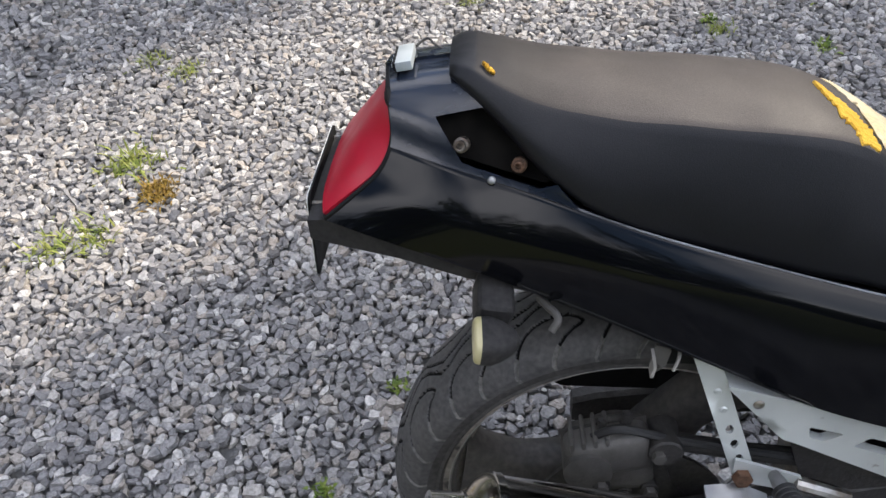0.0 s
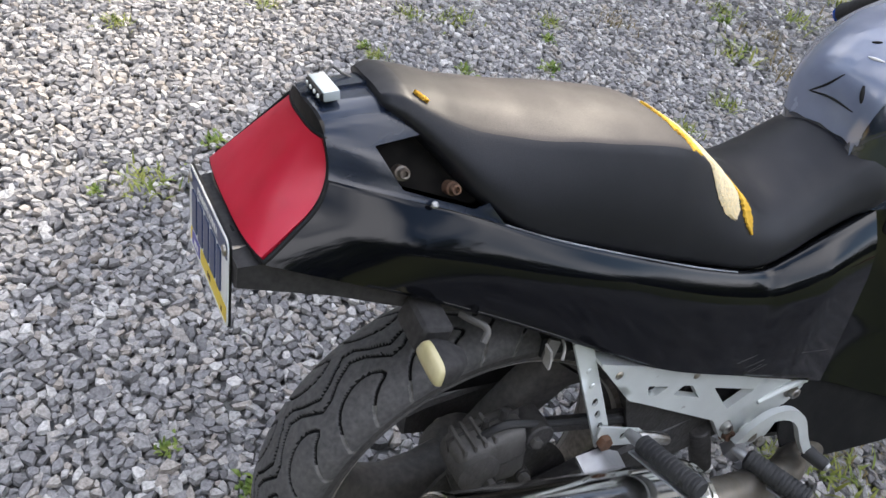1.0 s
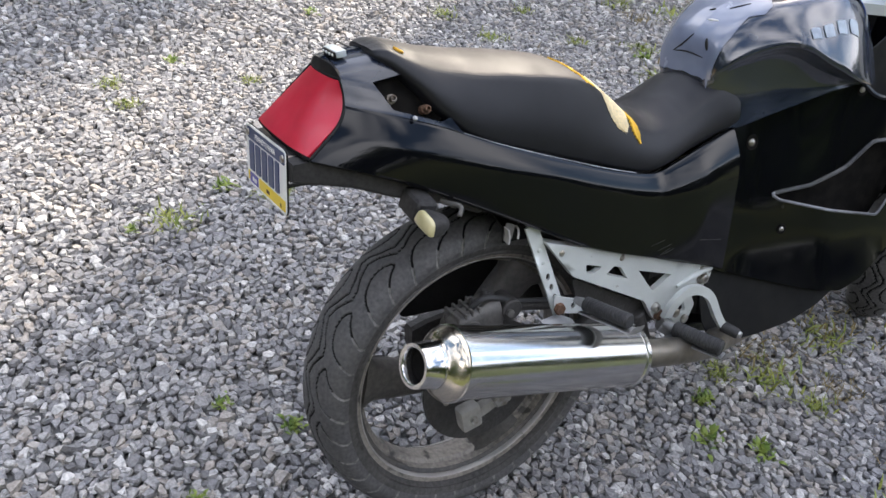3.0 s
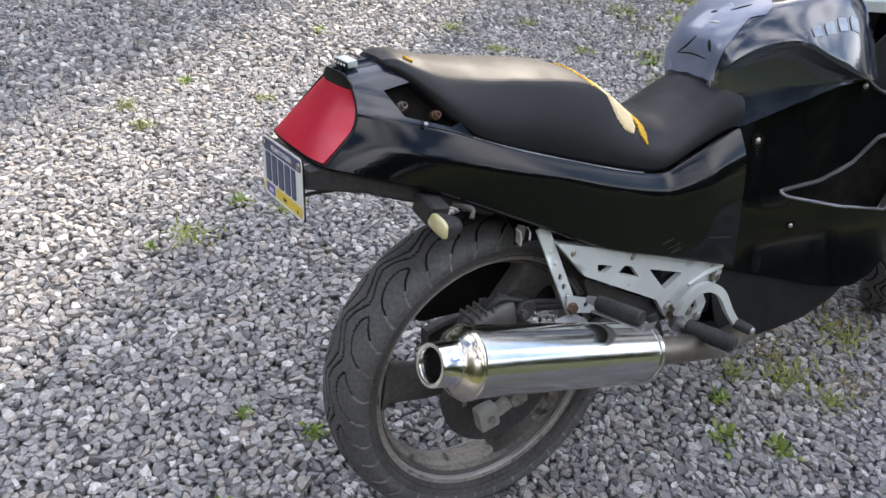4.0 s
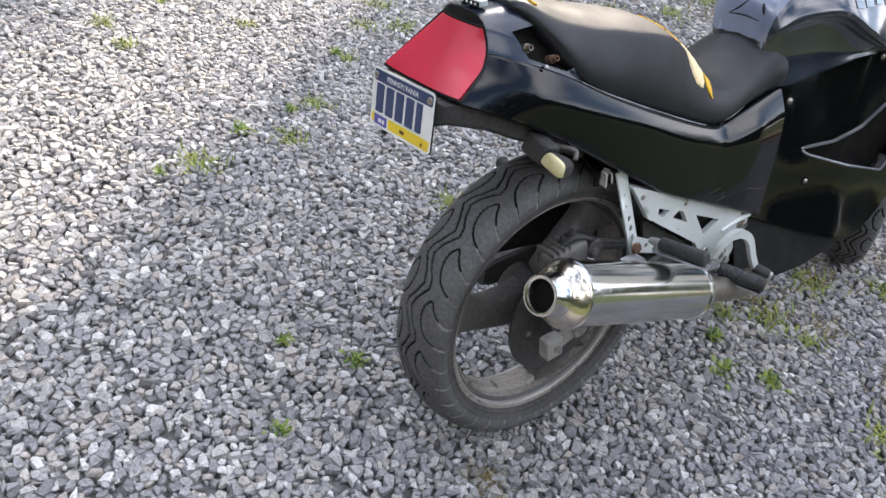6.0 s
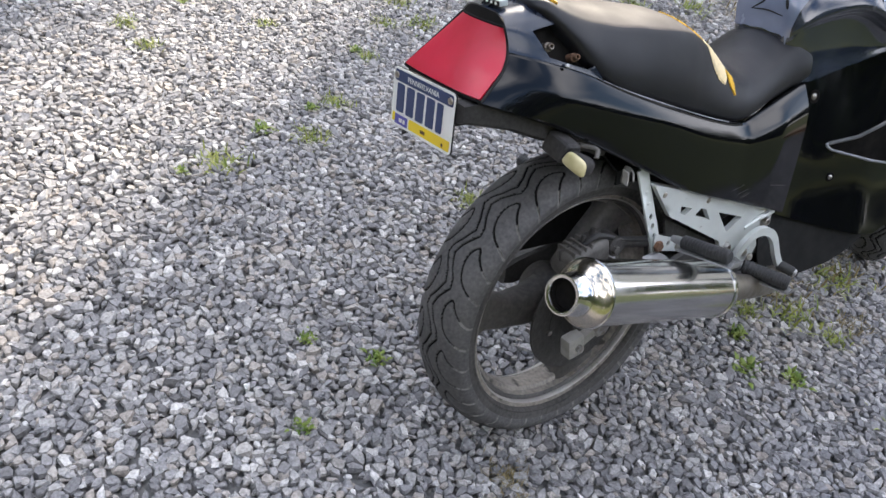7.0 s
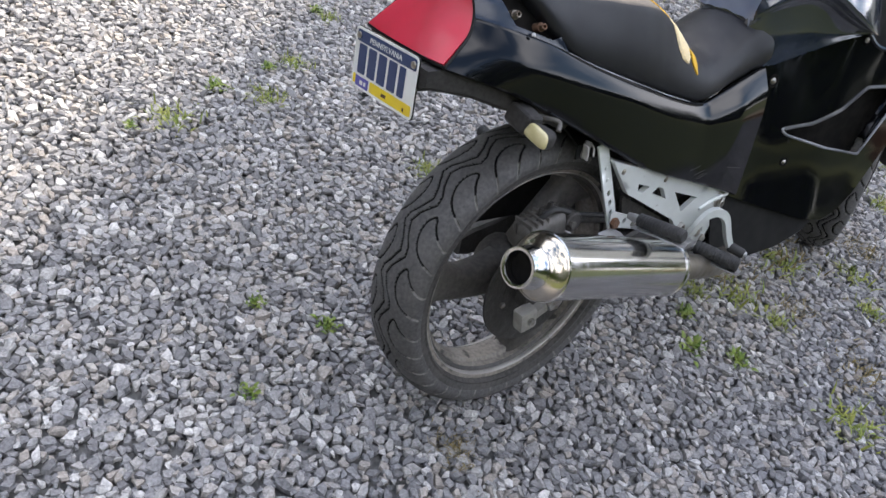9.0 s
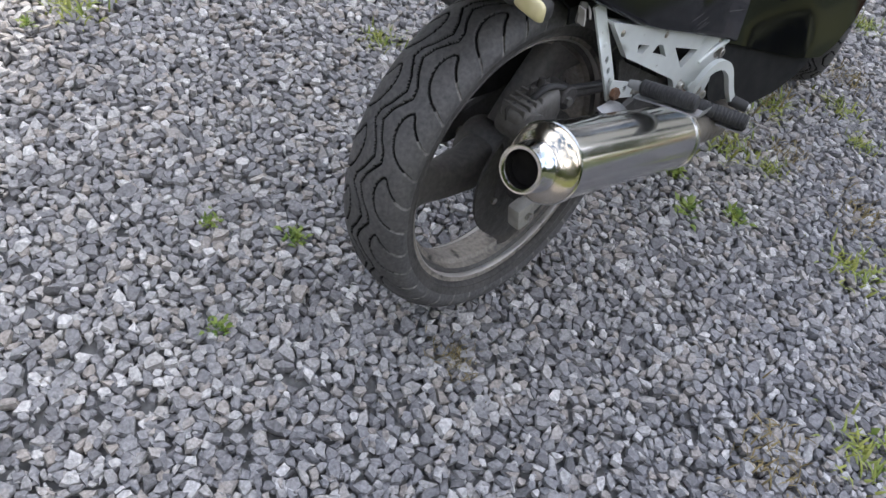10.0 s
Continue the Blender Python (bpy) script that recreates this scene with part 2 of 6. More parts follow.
RUST = material("rusty_bolt", (0.13, 0.065, 0.035), 0.85, second=(0.07, 0.04, 0.025), scale=70, bump=0.8)
LENS_RED = material("red_lens_plastic", (0.48, 0.01, 0.036), 0.4, second=(0.38, 0.007, 0.022), scale=10, coat=0.12, rough_var=0.08, spec=0.5)
LENS_CREAM = material("cream_lens_plastic", (0.56, 0.5, 0.29), 0.35, second=(0.44, 0.39, 0.2), scale=30)
WHITE_PLATE = material("white_enamel", (0.78, 0.78, 0.76), 0.4, second=(0.72, 0.72, 0.7), scale=20)
NAVY = material("navy_enamel", (0.015, 0.035, 0.11), 0.4, second=(0.02, 0.04, 0.12), scale=20)
YELLOW = material("yellow_enamel", (0.82, 0.6, 0.015), 0.4, second=(0.75, 0.53, 0.02), scale=20)
VIOLET = material("violet_sticker", (0.09, 0.08, 0.34), 0.45)
TANK_PAINT = material("faded_tank_paint", (0.012, 0.016, 0.028), 0.16, second=(0.03, 0.038, 0.06), scale=6, rough_var=0.08, coat=0.8, spec=0.7,
                      spots=(0.1, 0.1, 0.11), spot_scale=18, spot_edge=0.66)
# the sky's reflection on the tank's rear is partly put into this colour
PAD = material("worn_sky_tinted_pad", (0.12, 0.14, 0.2), 0.2, spec=0.8, second=(0.18, 0.2, 0.27), scale=9, rough_var=0.08, coat=0.4)
DECAL = material("pale_blue_decal", (0.34, 0.4, 0.47), 0.3, second=(0.2, 0.24, 0.3), scale=40)
# dark edge plastic made paler to paint the highlight on rounded edges
GREY_EDGE = material("sky_lit_edge_plastic", (0.03, 0.03, 0.032), 0.3, second=(0.07, 0.07, 0.072), scale=12)
# pale grey of edges; along the side panel's seam it paints a highlight
GREY_DECAL = material("pale_edge_grey", (0.3, 0.31, 0.34), 0.4, second=(0.08, 0.08, 0.09), scale=9)
SCREEN = material("smoked_screen", (0.02, 0.02, 0.022), 0.06, coat=0.5)
# blue of the fork caps; on the dials it paints the sky's reflection
BLUE_GLOSS = material("sky_blue_gloss_plastic", (0.01, 0.05, 0.3), 0.1, second=(0.02, 0.08, 0.4), scale=10)
WOOD_PANEL = material("tan_plywood", (0.42, 0.29, 0.17), 0.7, second=(0.5, 0.36, 0.22), scale=5, grain=0.25, grain_scale=60, bump=0.3)
WOOD_BOARD = material("brown_treated_board", (0.16, 0.065, 0.03), 0.75, second=(0.22, 0.1, 0.05), scale=6, grain=0.35, grain_scale=50, bump=0.4)
LEAF = material("weed_leaf", (0.085, 0.15, 0.02), 0.6, second=(0.19, 0.24, 0.04), scale=30)
LEAF_PALE = material("yellowed_weed_leaf", (0.28, 0.29, 0.06), 0.65, second=(0.16, 0.21, 0.038), scale=30)
MOSS = material("dead_moss", (0.3, 0.2, 0.035), 0.9, second=(0.2, 0.115, 0.02), scale=60)
DRY = material("dry_brown_grass", (0.16, 0.12, 0.05), 0.8, second=(0.24, 0.19, 0.08), scale=30)
TREE_LEAF = material("tree_foliage", (0.022, 0.04, 0.009), 0.8, second=(0.045, 0.065, 0.014), scale=1.5, spec=0.1)
BARK = material("bark", (0.09, 0.065, 0.045), 0.9, second=(0.05, 0.038, 0.028), scale=8, bump=1.0, grain_scale=40)
SIDING = material("pale_siding", (0.6, 0.58, 0.53), 0.7, second=(0.52, 0.5, 0.46), scale=2)
ROOFING = material("grey_shingle", (0.09, 0.085, 0.08), 0.9, second=(0.06, 0.058, 0.055), scale=4)
PANE = material("window_pane", (0.02, 0.025, 0.03), 0.05)
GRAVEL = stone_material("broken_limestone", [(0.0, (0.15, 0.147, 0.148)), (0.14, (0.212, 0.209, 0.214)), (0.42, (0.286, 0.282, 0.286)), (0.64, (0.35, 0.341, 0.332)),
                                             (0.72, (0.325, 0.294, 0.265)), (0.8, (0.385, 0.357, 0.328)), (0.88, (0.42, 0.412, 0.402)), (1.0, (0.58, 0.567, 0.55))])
FAR_GRAVEL = stone_field("far_gravel")
SOIL = material("gravel_bed", (0.16, 0.157, 0.154), 0.95, second=(0.21, 0.206, 0.2), scale=3, grain=0.6, grain_scale=45, bump=1.0)


# ---- mesh helpers ----
def link(name, bm, mat, parent=None, label="", smooth=None):
    """One mesh object from a bmesh; smooth: the angle in degrees past which edges stay sharp."""
    bmesh.ops.recalc_face_normals(bm, faces=bm.faces)
    me = bpy.data.meshes.new(name)
    if smooth:
        for e in bm.edges:
            e.smooth = len(e.link_faces) == 2 and e.calc_face_angle(3.2) < radians(smooth)
        for f in bm.faces:
            f.smooth = True
    bm.to_mesh(me)
    bm.free()
    me.materials.append(mat)
    ob = new(name, me)
    if parent:
        ob.parent = parent
    if label:
        tagged(ob, label)
    return ob


def part(name, bm, mat, parent, label="", smooth=35):
    return link(name, bm, mat, parent, label, smooth)


def thing(name, matrix, label, category, group="", kind=""):
    ob = new(name)
    ob.empty_display_size = 0.1
    ob.matrix_world = matrix
    return tagged(ob, label, category, group, kind)


def box(size, m=Matrix(), bevel=0.0, seg=2, bm=None):
    bm = bm or bmesh.new()
    r = bmesh.ops.create_cube(bm, size=1, matrix=m @ Matrix.Diagonal((*size, 1)))
    if bevel:
        edges = {e for v in r["verts"] for e in v.link_edges}
        bmesh.ops.bevel(bm, geom=list(edges), offset=bevel, segments=seg, affect="EDGES", profile=0.6)
    return bm


def lathe(profile, m=Matrix(), n=48, bm=None, close=False):
    """Turns (radius, height) pairs round the local z axis."""
    bm = bm or bmesh.new()
    rings = []
    for r, h in profile:
        rings.append([bm.verts.new(m @ Vector((r * math.cos(a), r * math.sin(a), h))) for a in (2 * math.pi * k / n for k in range(n))])
    pairs = list(zip(rings, rings[1:])) + ([(rings[-1], rings[0])] if close else [])
    for a, b in pairs:
        for k in range(n):
            bm.faces.new((a[k], a[(k + 1) % n], b[(k + 1) % n], b[k]))
    if not close:
        for ring, (r, h) in ((rings[0], profile[0]), (rings[-1], profile[-1])):
            if r > 1e-4:
                bm.faces.new(ring)
    return bm


def along(a, b):
    """A pose whose z axis runs from a to b, with its origin at a."""
    a, b = Vector(a), Vector(b)
    return Matrix.Translation(a) @ (b - a).to_track_quat("Z", "Y").to_matrix().to_4x4()


def rod(a, b, r, r2=None, n=20, bm=None, bevel=0.0):
    length = (Vector(b) - Vector(a)).length
    r2 = r if r2 is None else r2
    c = bevel
    prof = [(r - c, 0), (r, c), (r2, length - c), (r2 - c, length)] if c else [(r, 0), (r2, length)]
    return lathe(prof, along(a, b), n, bm)


def tube(points, r, n=10, bm=None, taper=None):
    """A round tube through the points, with its ends closed."""
    bm = bm or bmesh.new()
    pts = [Vector(p) for p in points]
    rings = []
    for k, p in enumerate(pts):
        d = (pts[min(k + 1, len(pts) - 1)] - pts[max(k - 1, 0)]).normalized()
        m = d.to_track_quat("Z", "Y").to_matrix()
        rr = r * (taper[k] if taper else 1)
        rings.append([bm.verts.new(p + m @ Vector((rr * math.cos(a), rr * math.sin(a), 0))) for a in (2 * math.pi * i / n for i in range(n))])
    for a, b in zip(rings, rings[1:]):
        for i in range(n):
            bm.faces.new((a[i], a[(i + 1) % n], b[(i + 1) % n], b[i]))
    bm.faces.new(rings[0]), bm.faces.new(rings[-1])
    return bm


def smooth_line(points, n=24):
    """A Catmull-Rom curve through the points."""
    p = [Vector(q) for q in points]
    p = [2 * p[0] - p[1], *p, 2 * p[-1] - p[-2]]
    out = []
    for k in range(1, len(p) - 2):
        for i in range(n):
            t = i / n
            out.append(0.5 * (2 * p[k] + (p[k + 1] - p[k - 1]) * t + (2 * p[k - 1] - 5 * p[k] + 4 * p[k + 1] - p[k + 2]) * t * t
                              + (3 * p[k] - p[k - 1] - 3 * p[k + 1] + p[k + 2]) * t ** 3))
    return out + [p[-2]]


def loft(rings, bm=None, closed=False, caps=True):
    bm = bm or bmesh.new()
    vs = [[bm.verts.new(p) for p in ring] for ring in rings]
    n = len(vs[0])
    for a, b in zip(vs, vs[1:]):
        for k in range(n if closed else n - 1):
            bm.faces.new((a[k], a[(k + 1) % n], b[(k + 1) % n], b[k]))
    if caps:
        bm.faces.new(vs[0]), bm.faces.new(vs[-1])
    return bm


def inside(p, poly):
    x, z = p
    hit = False
    for (x1, z1), (x2, z2) in zip(poly, poly[1:] + poly[:1]):
        if (z1 > z) != (z2 > z) and x < (x2 - x1) * (z - z1) / (z2 - z1) + x1:
            hit = not hit
    return hit


def resample(poly, step):
    out = []
    for (x1, z1), (x2, z2) in zip(poly, poly[1:] + poly[:1]):
        k = max(1, round(math.hypot(x2 - x1, z2 - z1) / step))
        out += [(x1 + (x2 - x1) * i / k, z1 + (z2 - z1) * i / k) for i in range(k)]
    return out


def rounded(poly, r, n=4):
    """The polygon with its corners rounded by r."""
    out = []
    for k, c in enumerate(poly):
        c, a, b = Vector(c), Vector(poly[k - 1]), Vector(poly[(k + 1) % len(poly)])
        ra, rb = min(r, (a - c).length * 0.45), min(r, (b - c).length * 0.45)
        p, q = c + (a - c).normalized() * ra, c + (b - c).normalized() * rb
        out += [tuple(p * (1 - t) ** 2 + c * 2 * t * (1 - t) + q * t * t) for t in (i / n for i in range(n + 1))]
    return out


def sheet(outline, holes, place, thick, step=0.03, lip=0.0):
    """A panel: an outline with holes in its own plane, laid on place(u, v) -> (point, outward normal), with a thickness."""
    from_2d = []
    edges = []
    for loop in (outline, *holes):
        loop = resample(loop, step)
        k0 = len(from_2d)
        from_2d += loop
        edges += [(k0 + i, k0 + (i + 1) % len(loop)) for i in range(len(loop))]
    xs, zs = [p[0] for p in outline], [p[1] for p in outline]
    rim = list(from_2d)
    u = min(xs) + step / 2
    while u < max(xs):
        v = min(zs) + step / 2
        while v < max(zs):
            if inside((u, v), outline) and not any(inside((u, v), h) for h in holes) and min((u - a) ** 2 + (v - b) ** 2 for a, b in rim) > (0.5 * step) ** 2:
                from_2d.append((u, v))
            v += step
        u += step
    vs, _, faces, *_ = delaunay_2d_cdt([Vector(p) for p in from_2d], edges, [], 0, 1e-6)
    bm = bmesh.new()
    outer, inner = [], []
    for v in vs:
        p, nrm = place(v.x, v.y)
        outer.append(bm.verts.new(p))
        inner.append(bm.verts.new(Vector(p) - Vector(nrm) * thick))
    count = {}
    for f in faces:
        c = sum((vs[i] for i in f), Vector((0, 0))) / len(f)
        if not inside(tuple(c), outline) or any(inside(tuple(c), h) for h in holes):
            continue
        bm.faces.new([outer[i] for i in f])
        bm.faces.new([inner[i] for i in reversed(f)])
        for i, j in zip(f, f[1:] + f[:1]):
            count[(i, j)] = 1
    for i, j in count:
        if (j, i) not in count:
            bm.faces.new((outer[j], outer[i], inner[i], inner[j]))
    for v in [v for v in bm.verts if not v.link_faces]:
        bm.verts.remove(v)
    return bm


def interp(x, table):
    """Smoothly between the rows of a table of (x, values...)."""
    if x <= table[0][0]:
        return table[0][1:]
    for a, b in zip(table, table[1:]):
        if x <= b[0]:
            t = (x - a[0]) / (b[0] - a[0])
            return tuple(p + (q - p) * t for p, q in zip(a[1:], b[1:]))
    return table[-1][1:]


def smooth_table(table, n=6):
    pts = [np.array(r, float) for r in table]
    pts = [2 * pts[0] - pts[1], *pts, 2 * pts[-1] - pts[-2]]
    out = []
    for k in range(1, len(pts) - 2):
        for i in range(n):
            t = i / n
            out.append(tuple(0.5 * (2 * pts[k] + (pts[k + 1] - pts[k - 1]) * t + (2 * pts[k - 1] - 5 * pts[k] + 4 * pts[k + 1] - pts[k + 2]) * t * t
                                    + (3 * pts[k] - pts[k - 1] - 3 * pts[k + 1] + pts[k + 2]) * t ** 3)))
    return out + [tuple(pts[-2])]


def mirror(bm):
    """Adds the other side, across y = 0."""
    geo = bmesh.ops.duplicate(bm, geom=bm.verts[:] + bm.edges[:] + bm.faces[:])["geom"]
    for v in geo:
        if isinstance(v, bmesh.types.BMVert):
            v.co.y = -v.co.y
    return bm


# ---- ground ----
def ground():
    bm = bmesh.new()
    xs = [-400, -60, -12, *[-4 + 0.25 * k for k in range(45)], 20, 60, 400]
    vs = [[bm.verts.new((x, y, -0.021 + (0.004 * noise.noise(Vector((x * 1.3, y * 1.3, 0))) if abs(x) < 8 and abs(y) < 8 else 0))) for y in xs] for x in xs]
    for a, b in zip(vs, vs[1:]):
        for k in range(len(xs) - 1):
            bm.faces.new((a[k], b[k], b[k + 1], a[k + 1]))
    ob = link("ground", bm, SOIL, smooth=60)
    ob.data.materials.append(FAR_GRAVEL)
    for f in ob.data.polygons:
        c = f.center
        if not (-2.1 < c.x < 4.2 and -1.4 < c.y < 4.5):
            f.material_index = 1
    return tagged(ob, "grey compacted gravel yard reaching to the horizon", "ground", kind="structure")


def packed_stones(rng, x0, x1, y0, y1, step, sides, skirt, keep):
    """Stones that lie side by side and share the ground by weight, each a rounded lump with its own tilt."""
    nx, ny = int((x1 - x0) / step), int((y1 - y0) / (step * 0.87))
    gx, gy = np.meshgrid(np.arange(nx) * step + x0, np.arange(ny) * step * 0.87 + y0)
    gx = gx + (np.arange(ny)[:, None] % 2) * step * 0.5 + rng.uniform(-0.46, 0.46, gx.shape) * step
    gy = gy + rng.uniform(-0.46, 0.46, gx.shape) * step
    w = np.exp(rng.normal(0, 0.38, gx.shape))
    gone = rng.random(gx.shape) < 0.08
    w[gone] = 0.04
    phase = rng.uniform(0, 2 * np.pi, gx.shape)
    th = phase[..., None] + np.arange(sides) * 2 * np.pi / sides + rng.uniform(-0.42, 0.42, gx.shape + (sides,))
    r = np.full(th.shape, step)
    pad = lambda a: np.pad(a, 2, mode="edge")
    px, py, pw = pad(gx), pad(gy), pad(w)
    for di in range(-2, 3):
        for dj in range(-2, 3):
            if di or dj:
                sl = (slice(2 + di, 2 + di + ny), slice(2 + dj, 2 + dj + nx))
                dx, dy = px[sl] - gx, py[sl] - gy
                dist, ang = np.hypot(dx, dy), np.arctan2(dy, dx)
                c = np.cos(th - ang[..., None])
                lim = np.where((c > 0.2) & (dist[..., None] > 1e-6), (dist * w / (w + pw[sl]))[..., None] / np.maximum(c, 0.2), 9)
                r = np.minimum(r, lim)
    sel = (keep(gx, gy) & ~gone).ravel()
    r, th, x, y = r.reshape(-1, sides)[sel], th.reshape(-1, sides)[sel], gx.ravel()[sel], gy.ravel()[sel]
    n = len(x)
    r = np.clip(r * rng.uniform(0.9, 1.05, r.shape) * rng.uniform(1.0, 1.1, (n, 1)), 0.003, 0.03)
    r = r * (1 + rng.uniform(0, 0.26, (n, 1)) * np.cos(2 * (th - rng.uniform(0, np.pi, (n, 1)))))
    h = np.clip(0.72 * r.mean(1) * np.exp(rng.normal(0, 0.2, n)), 0.004, 0.013)[:, None]
    cx, cy = r * np.cos(th), r * np.sin(th)
    u = rng.uniform(0.72, 0.95, r.shape)
    layers = [(cx, cy, h * rng.uniform(-0.3, 0.1, r.shape)), (cx * u, cy * u, h * rng.uniform(0.55, 0.95, r.shape))]
    if skirt:
        layers.insert(0, (cx * 0.75, cy * 0.75, -h * np.ones_like(r)))
    else:
        layers[0] = (layers[0][0], layers[0][1], layers[0][2] - 0.4 * h)
    k = len(layers)
    P = np.concatenate([np.stack(q, -1) for q in layers] + [np.stack([0.2 * r[:, :1] * rng.uniform(-1, 1, (n, 1)), 0.2 * r[:, :1] * rng.uniform(-1, 1, (n, 1)), h * rng.uniform(0.72, 1.0, (n, 1))], -1)], 1)
    tx, ty = rng.normal(0, 0.23, n)[:, None], rng.normal(0, 0.23, n)[:, None]
    P[..., 2] += P[..., 0] * tx + P[..., 1] * ty + (-0.6 * h + rng.normal(0, 0.0026, (n, 1)))
    P[..., 0] += x[:, None]
    P[..., 1] += y[:, None]
    tri = []
    for lay in range(k - 1):
        for a in range(sides):
            b = (a + 1) % sides
            A, B, C, D = lay * sides + a, lay * sides + b, (lay + 1) * sides + b, (lay + 1) * sides + a
            tri += [(A, B, C), (A, C, D)]
    tri += [((k - 1) * sides + a, (k - 1) * sides + (a + 1) % sides, k * sides) for a in range(sides)]
    m = k * sides + 1
    return P.reshape(-1, 3), (np.array(tri)[None] + np.arange(n)[:, None, None] * m).reshape(-1, 3)


def loose_stones(rng, x0, x1, y0, y1, count, level, size):
    """Broken stones scattered singly, over or under the packed layer."""
    verts, tris, base = [], [], 0
    for k in range(30):
        bm = bmesh.new()
        pts = rng.normal(size=(10, 3))
        pts /= np.linalg.norm(pts, axis=1)[:, None]
        for p in pts * np.array([1.0, rng.uniform(0.6, 0.92), rng.uniform(0.42, 0.62)]):
            bm.verts.new(p)
        bmesh.ops.convex_hull(bm, input=bm.verts)
        bmesh.ops.delete(bm, geom=[v for v in bm.verts if not v.link_faces], context="VERTS")
        bmesh.ops.triangulate(bm, faces=bm.faces)
        bm.verts.index_update()
        v, f = np.array([q.co[:] for q in bm.verts]), np.array([[q.index for q in g.verts] for g in bm.faces])
        bm.free()
        m = count // 30
        a = rng.uniform(0, 2 * np.pi, m)[:, None]
        p = v[None] * (size * np.exp(rng.normal(0, 0.25, m)))[:, None, None]
        X, Y = p[..., 0] * np.cos(a) - p[..., 1] * np.sin(a), p[..., 0] * np.sin(a) + p[..., 1] * np.cos(a)
        Z = p[..., 2] + X * rng.normal(0, 0.2, m)[:, None] + Y * rng.normal(0, 0.2, m)[:, None] + level + rng.normal(0, 0.0015, m)[:, None]
        p = np.stack([X + rng.uniform(x0, x1, m)[:, None], Y + rng.uniform(y0, y1, m)[:, None], Z], -1)
        verts.append(p.reshape(-1, 3))
        tris.append((f[None] + (base + np.arange(m)[:, None, None] * len(v))).reshape(-1, 3))
        base += m * len(v)
    return np.concatenate(verts), np.concatenate(tris)


def gravel():
    """Loose broken stone over the yard, fullest in shape where it lies near the motorcycle."""
    rng = np.random.default_rng(7)
    near = (-1.35, 1.95, -0.95, 2.2)
    sets = [packed_stones(rng, *near, 0.0203, 6, True, lambda x, y: x < 99),
            packed_stones(rng, -2.2, 4.3, -1.3, 4.6, 0.0265, 5, False, lambda x, y: ~((x > near[0]) & (x < near[1]) & (y > near[2]) & (y < near[3]))),
            loose_stones(rng, *near, 27000, -0.0072, 0.0112), loose_stones(rng, *near, 6000, -0.0025, 0.0105), loose_stones(rng, -2.2, 4.3, -1.3, 4.6, 7500, -0.001, 0.0115)]
    verts, tris, base = [], [], 0
    for v, f in sets:
        verts.append(v)
        tris.append(f + base)
        base += len(v)
    verts, tris = np.concatenate(verts), np.concatenate(tris)
    me = bpy.data.meshes.new("gravel")
    me.vertices.add(len(verts)), me.loops.add(tris.size), me.polygons.add(len(tris))
    me.vertices.foreach_set("co", verts.astype(np.float32).ravel())
    me.loops.foreach_set("vertex_index", tris.astype(np.int32).ravel())
    me.polygons.foreach_set("loop_start", np.arange(0, tris.size, 3, dtype=np.int32))
    me.update(calc_edges=True)
    me.shade_flat()
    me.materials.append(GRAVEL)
    return tagged(new("gravel", me), "loose grey and tan broken limestone gravel over the yard", "gravel", kind="stuff")


ground()
gravel()

# ---- motorcycle ----
LEAN = 10.5
bike = thing("motorcycle", pose(0, 0, 0, -LEAN), "black sport motorcycle with torn seat, leaning on its stand", "motorcycle")
AXLE = Vector((0.085, 0.0, 0.293))

# tail cowl and side panels: the seam below the seat and the lower edge, along the machine
SEAM = smooth_table([(-0.164, 0.802, 0.063), (-0.105, 0.788, 0.082), (-0.035, 0.768, 0.095), (0.062, 0.731, 0.104), (0.18, 0.692, 0.108),
                     (0.30, 0.655, 0.109), (0.385, 0.636, 0.108), (0.43, 0.644, 0.106), (0.50, 0.664, 0.1), (0.585, 0.686, 0.09)])
LOWER = smooth_table([(-0.218, 0.743, 0.084), (-0.15, 0.722, 0.092), (-0.10, 0.703, 0.096), (0.012, 0.650, 0.102), (0.14, 0.588, 0.114), (0.25, 0.535, 0.122),
                      (0.40, 0.485, 0.123), (0.52, 0.445, 0.117), (0.60, 0.415, 0.112)])


def panel_ring(x):
    """The side panel's section at one place along it, from the seam to the lower edge."""
    zt, yt = interp(x, SEAM)
    zb, yb = interp(x, LOWER)
    u = max(0.0, min(1.0, (x + 0.1) / 0.3))
    swell, knee = 0.019 - 0.007 * u, 0.48 - 0.26 * u * u * (3 - 2 * u)
    w = max(0.0, min(1.0, (x - 0.4) / 0.1))
    knee = knee + 0.1 * w
    ring = []
    for k in range(23):
        s = k / 22
        z = zt + (zb - zt) * s
        y = yt + (yb - yt) * s + swell * (1 - (1 - min(1, s / knee)) ** 1.35) * (1 - 0.25 * max(0, (s - knee) / (1 - knee)) ** 2) + 0.014 * w * min(1, s / 0.16) * (1 - 0.6 * s)
        ring.append(Vector((x, -y, z)))
    return ring


# the right edge of the rear light, from its lower corner to the crown; the panels and the cowl start here
LIGHT_EDGE = [Vector(p) for p in ((-0.224, -0.0915, 0.7445), (-0.199, -0.083, 0.762), (-0.174, -0.0725, 0.781), (-0.161, -0.0605, 0.806), (-0.161, -0.0485, 0.835), (-0.164, -0.03, 0.848), (-0.167, 0.0, 0.851))]
EDGE = smooth_line(LIGHT_EDGE, 12)


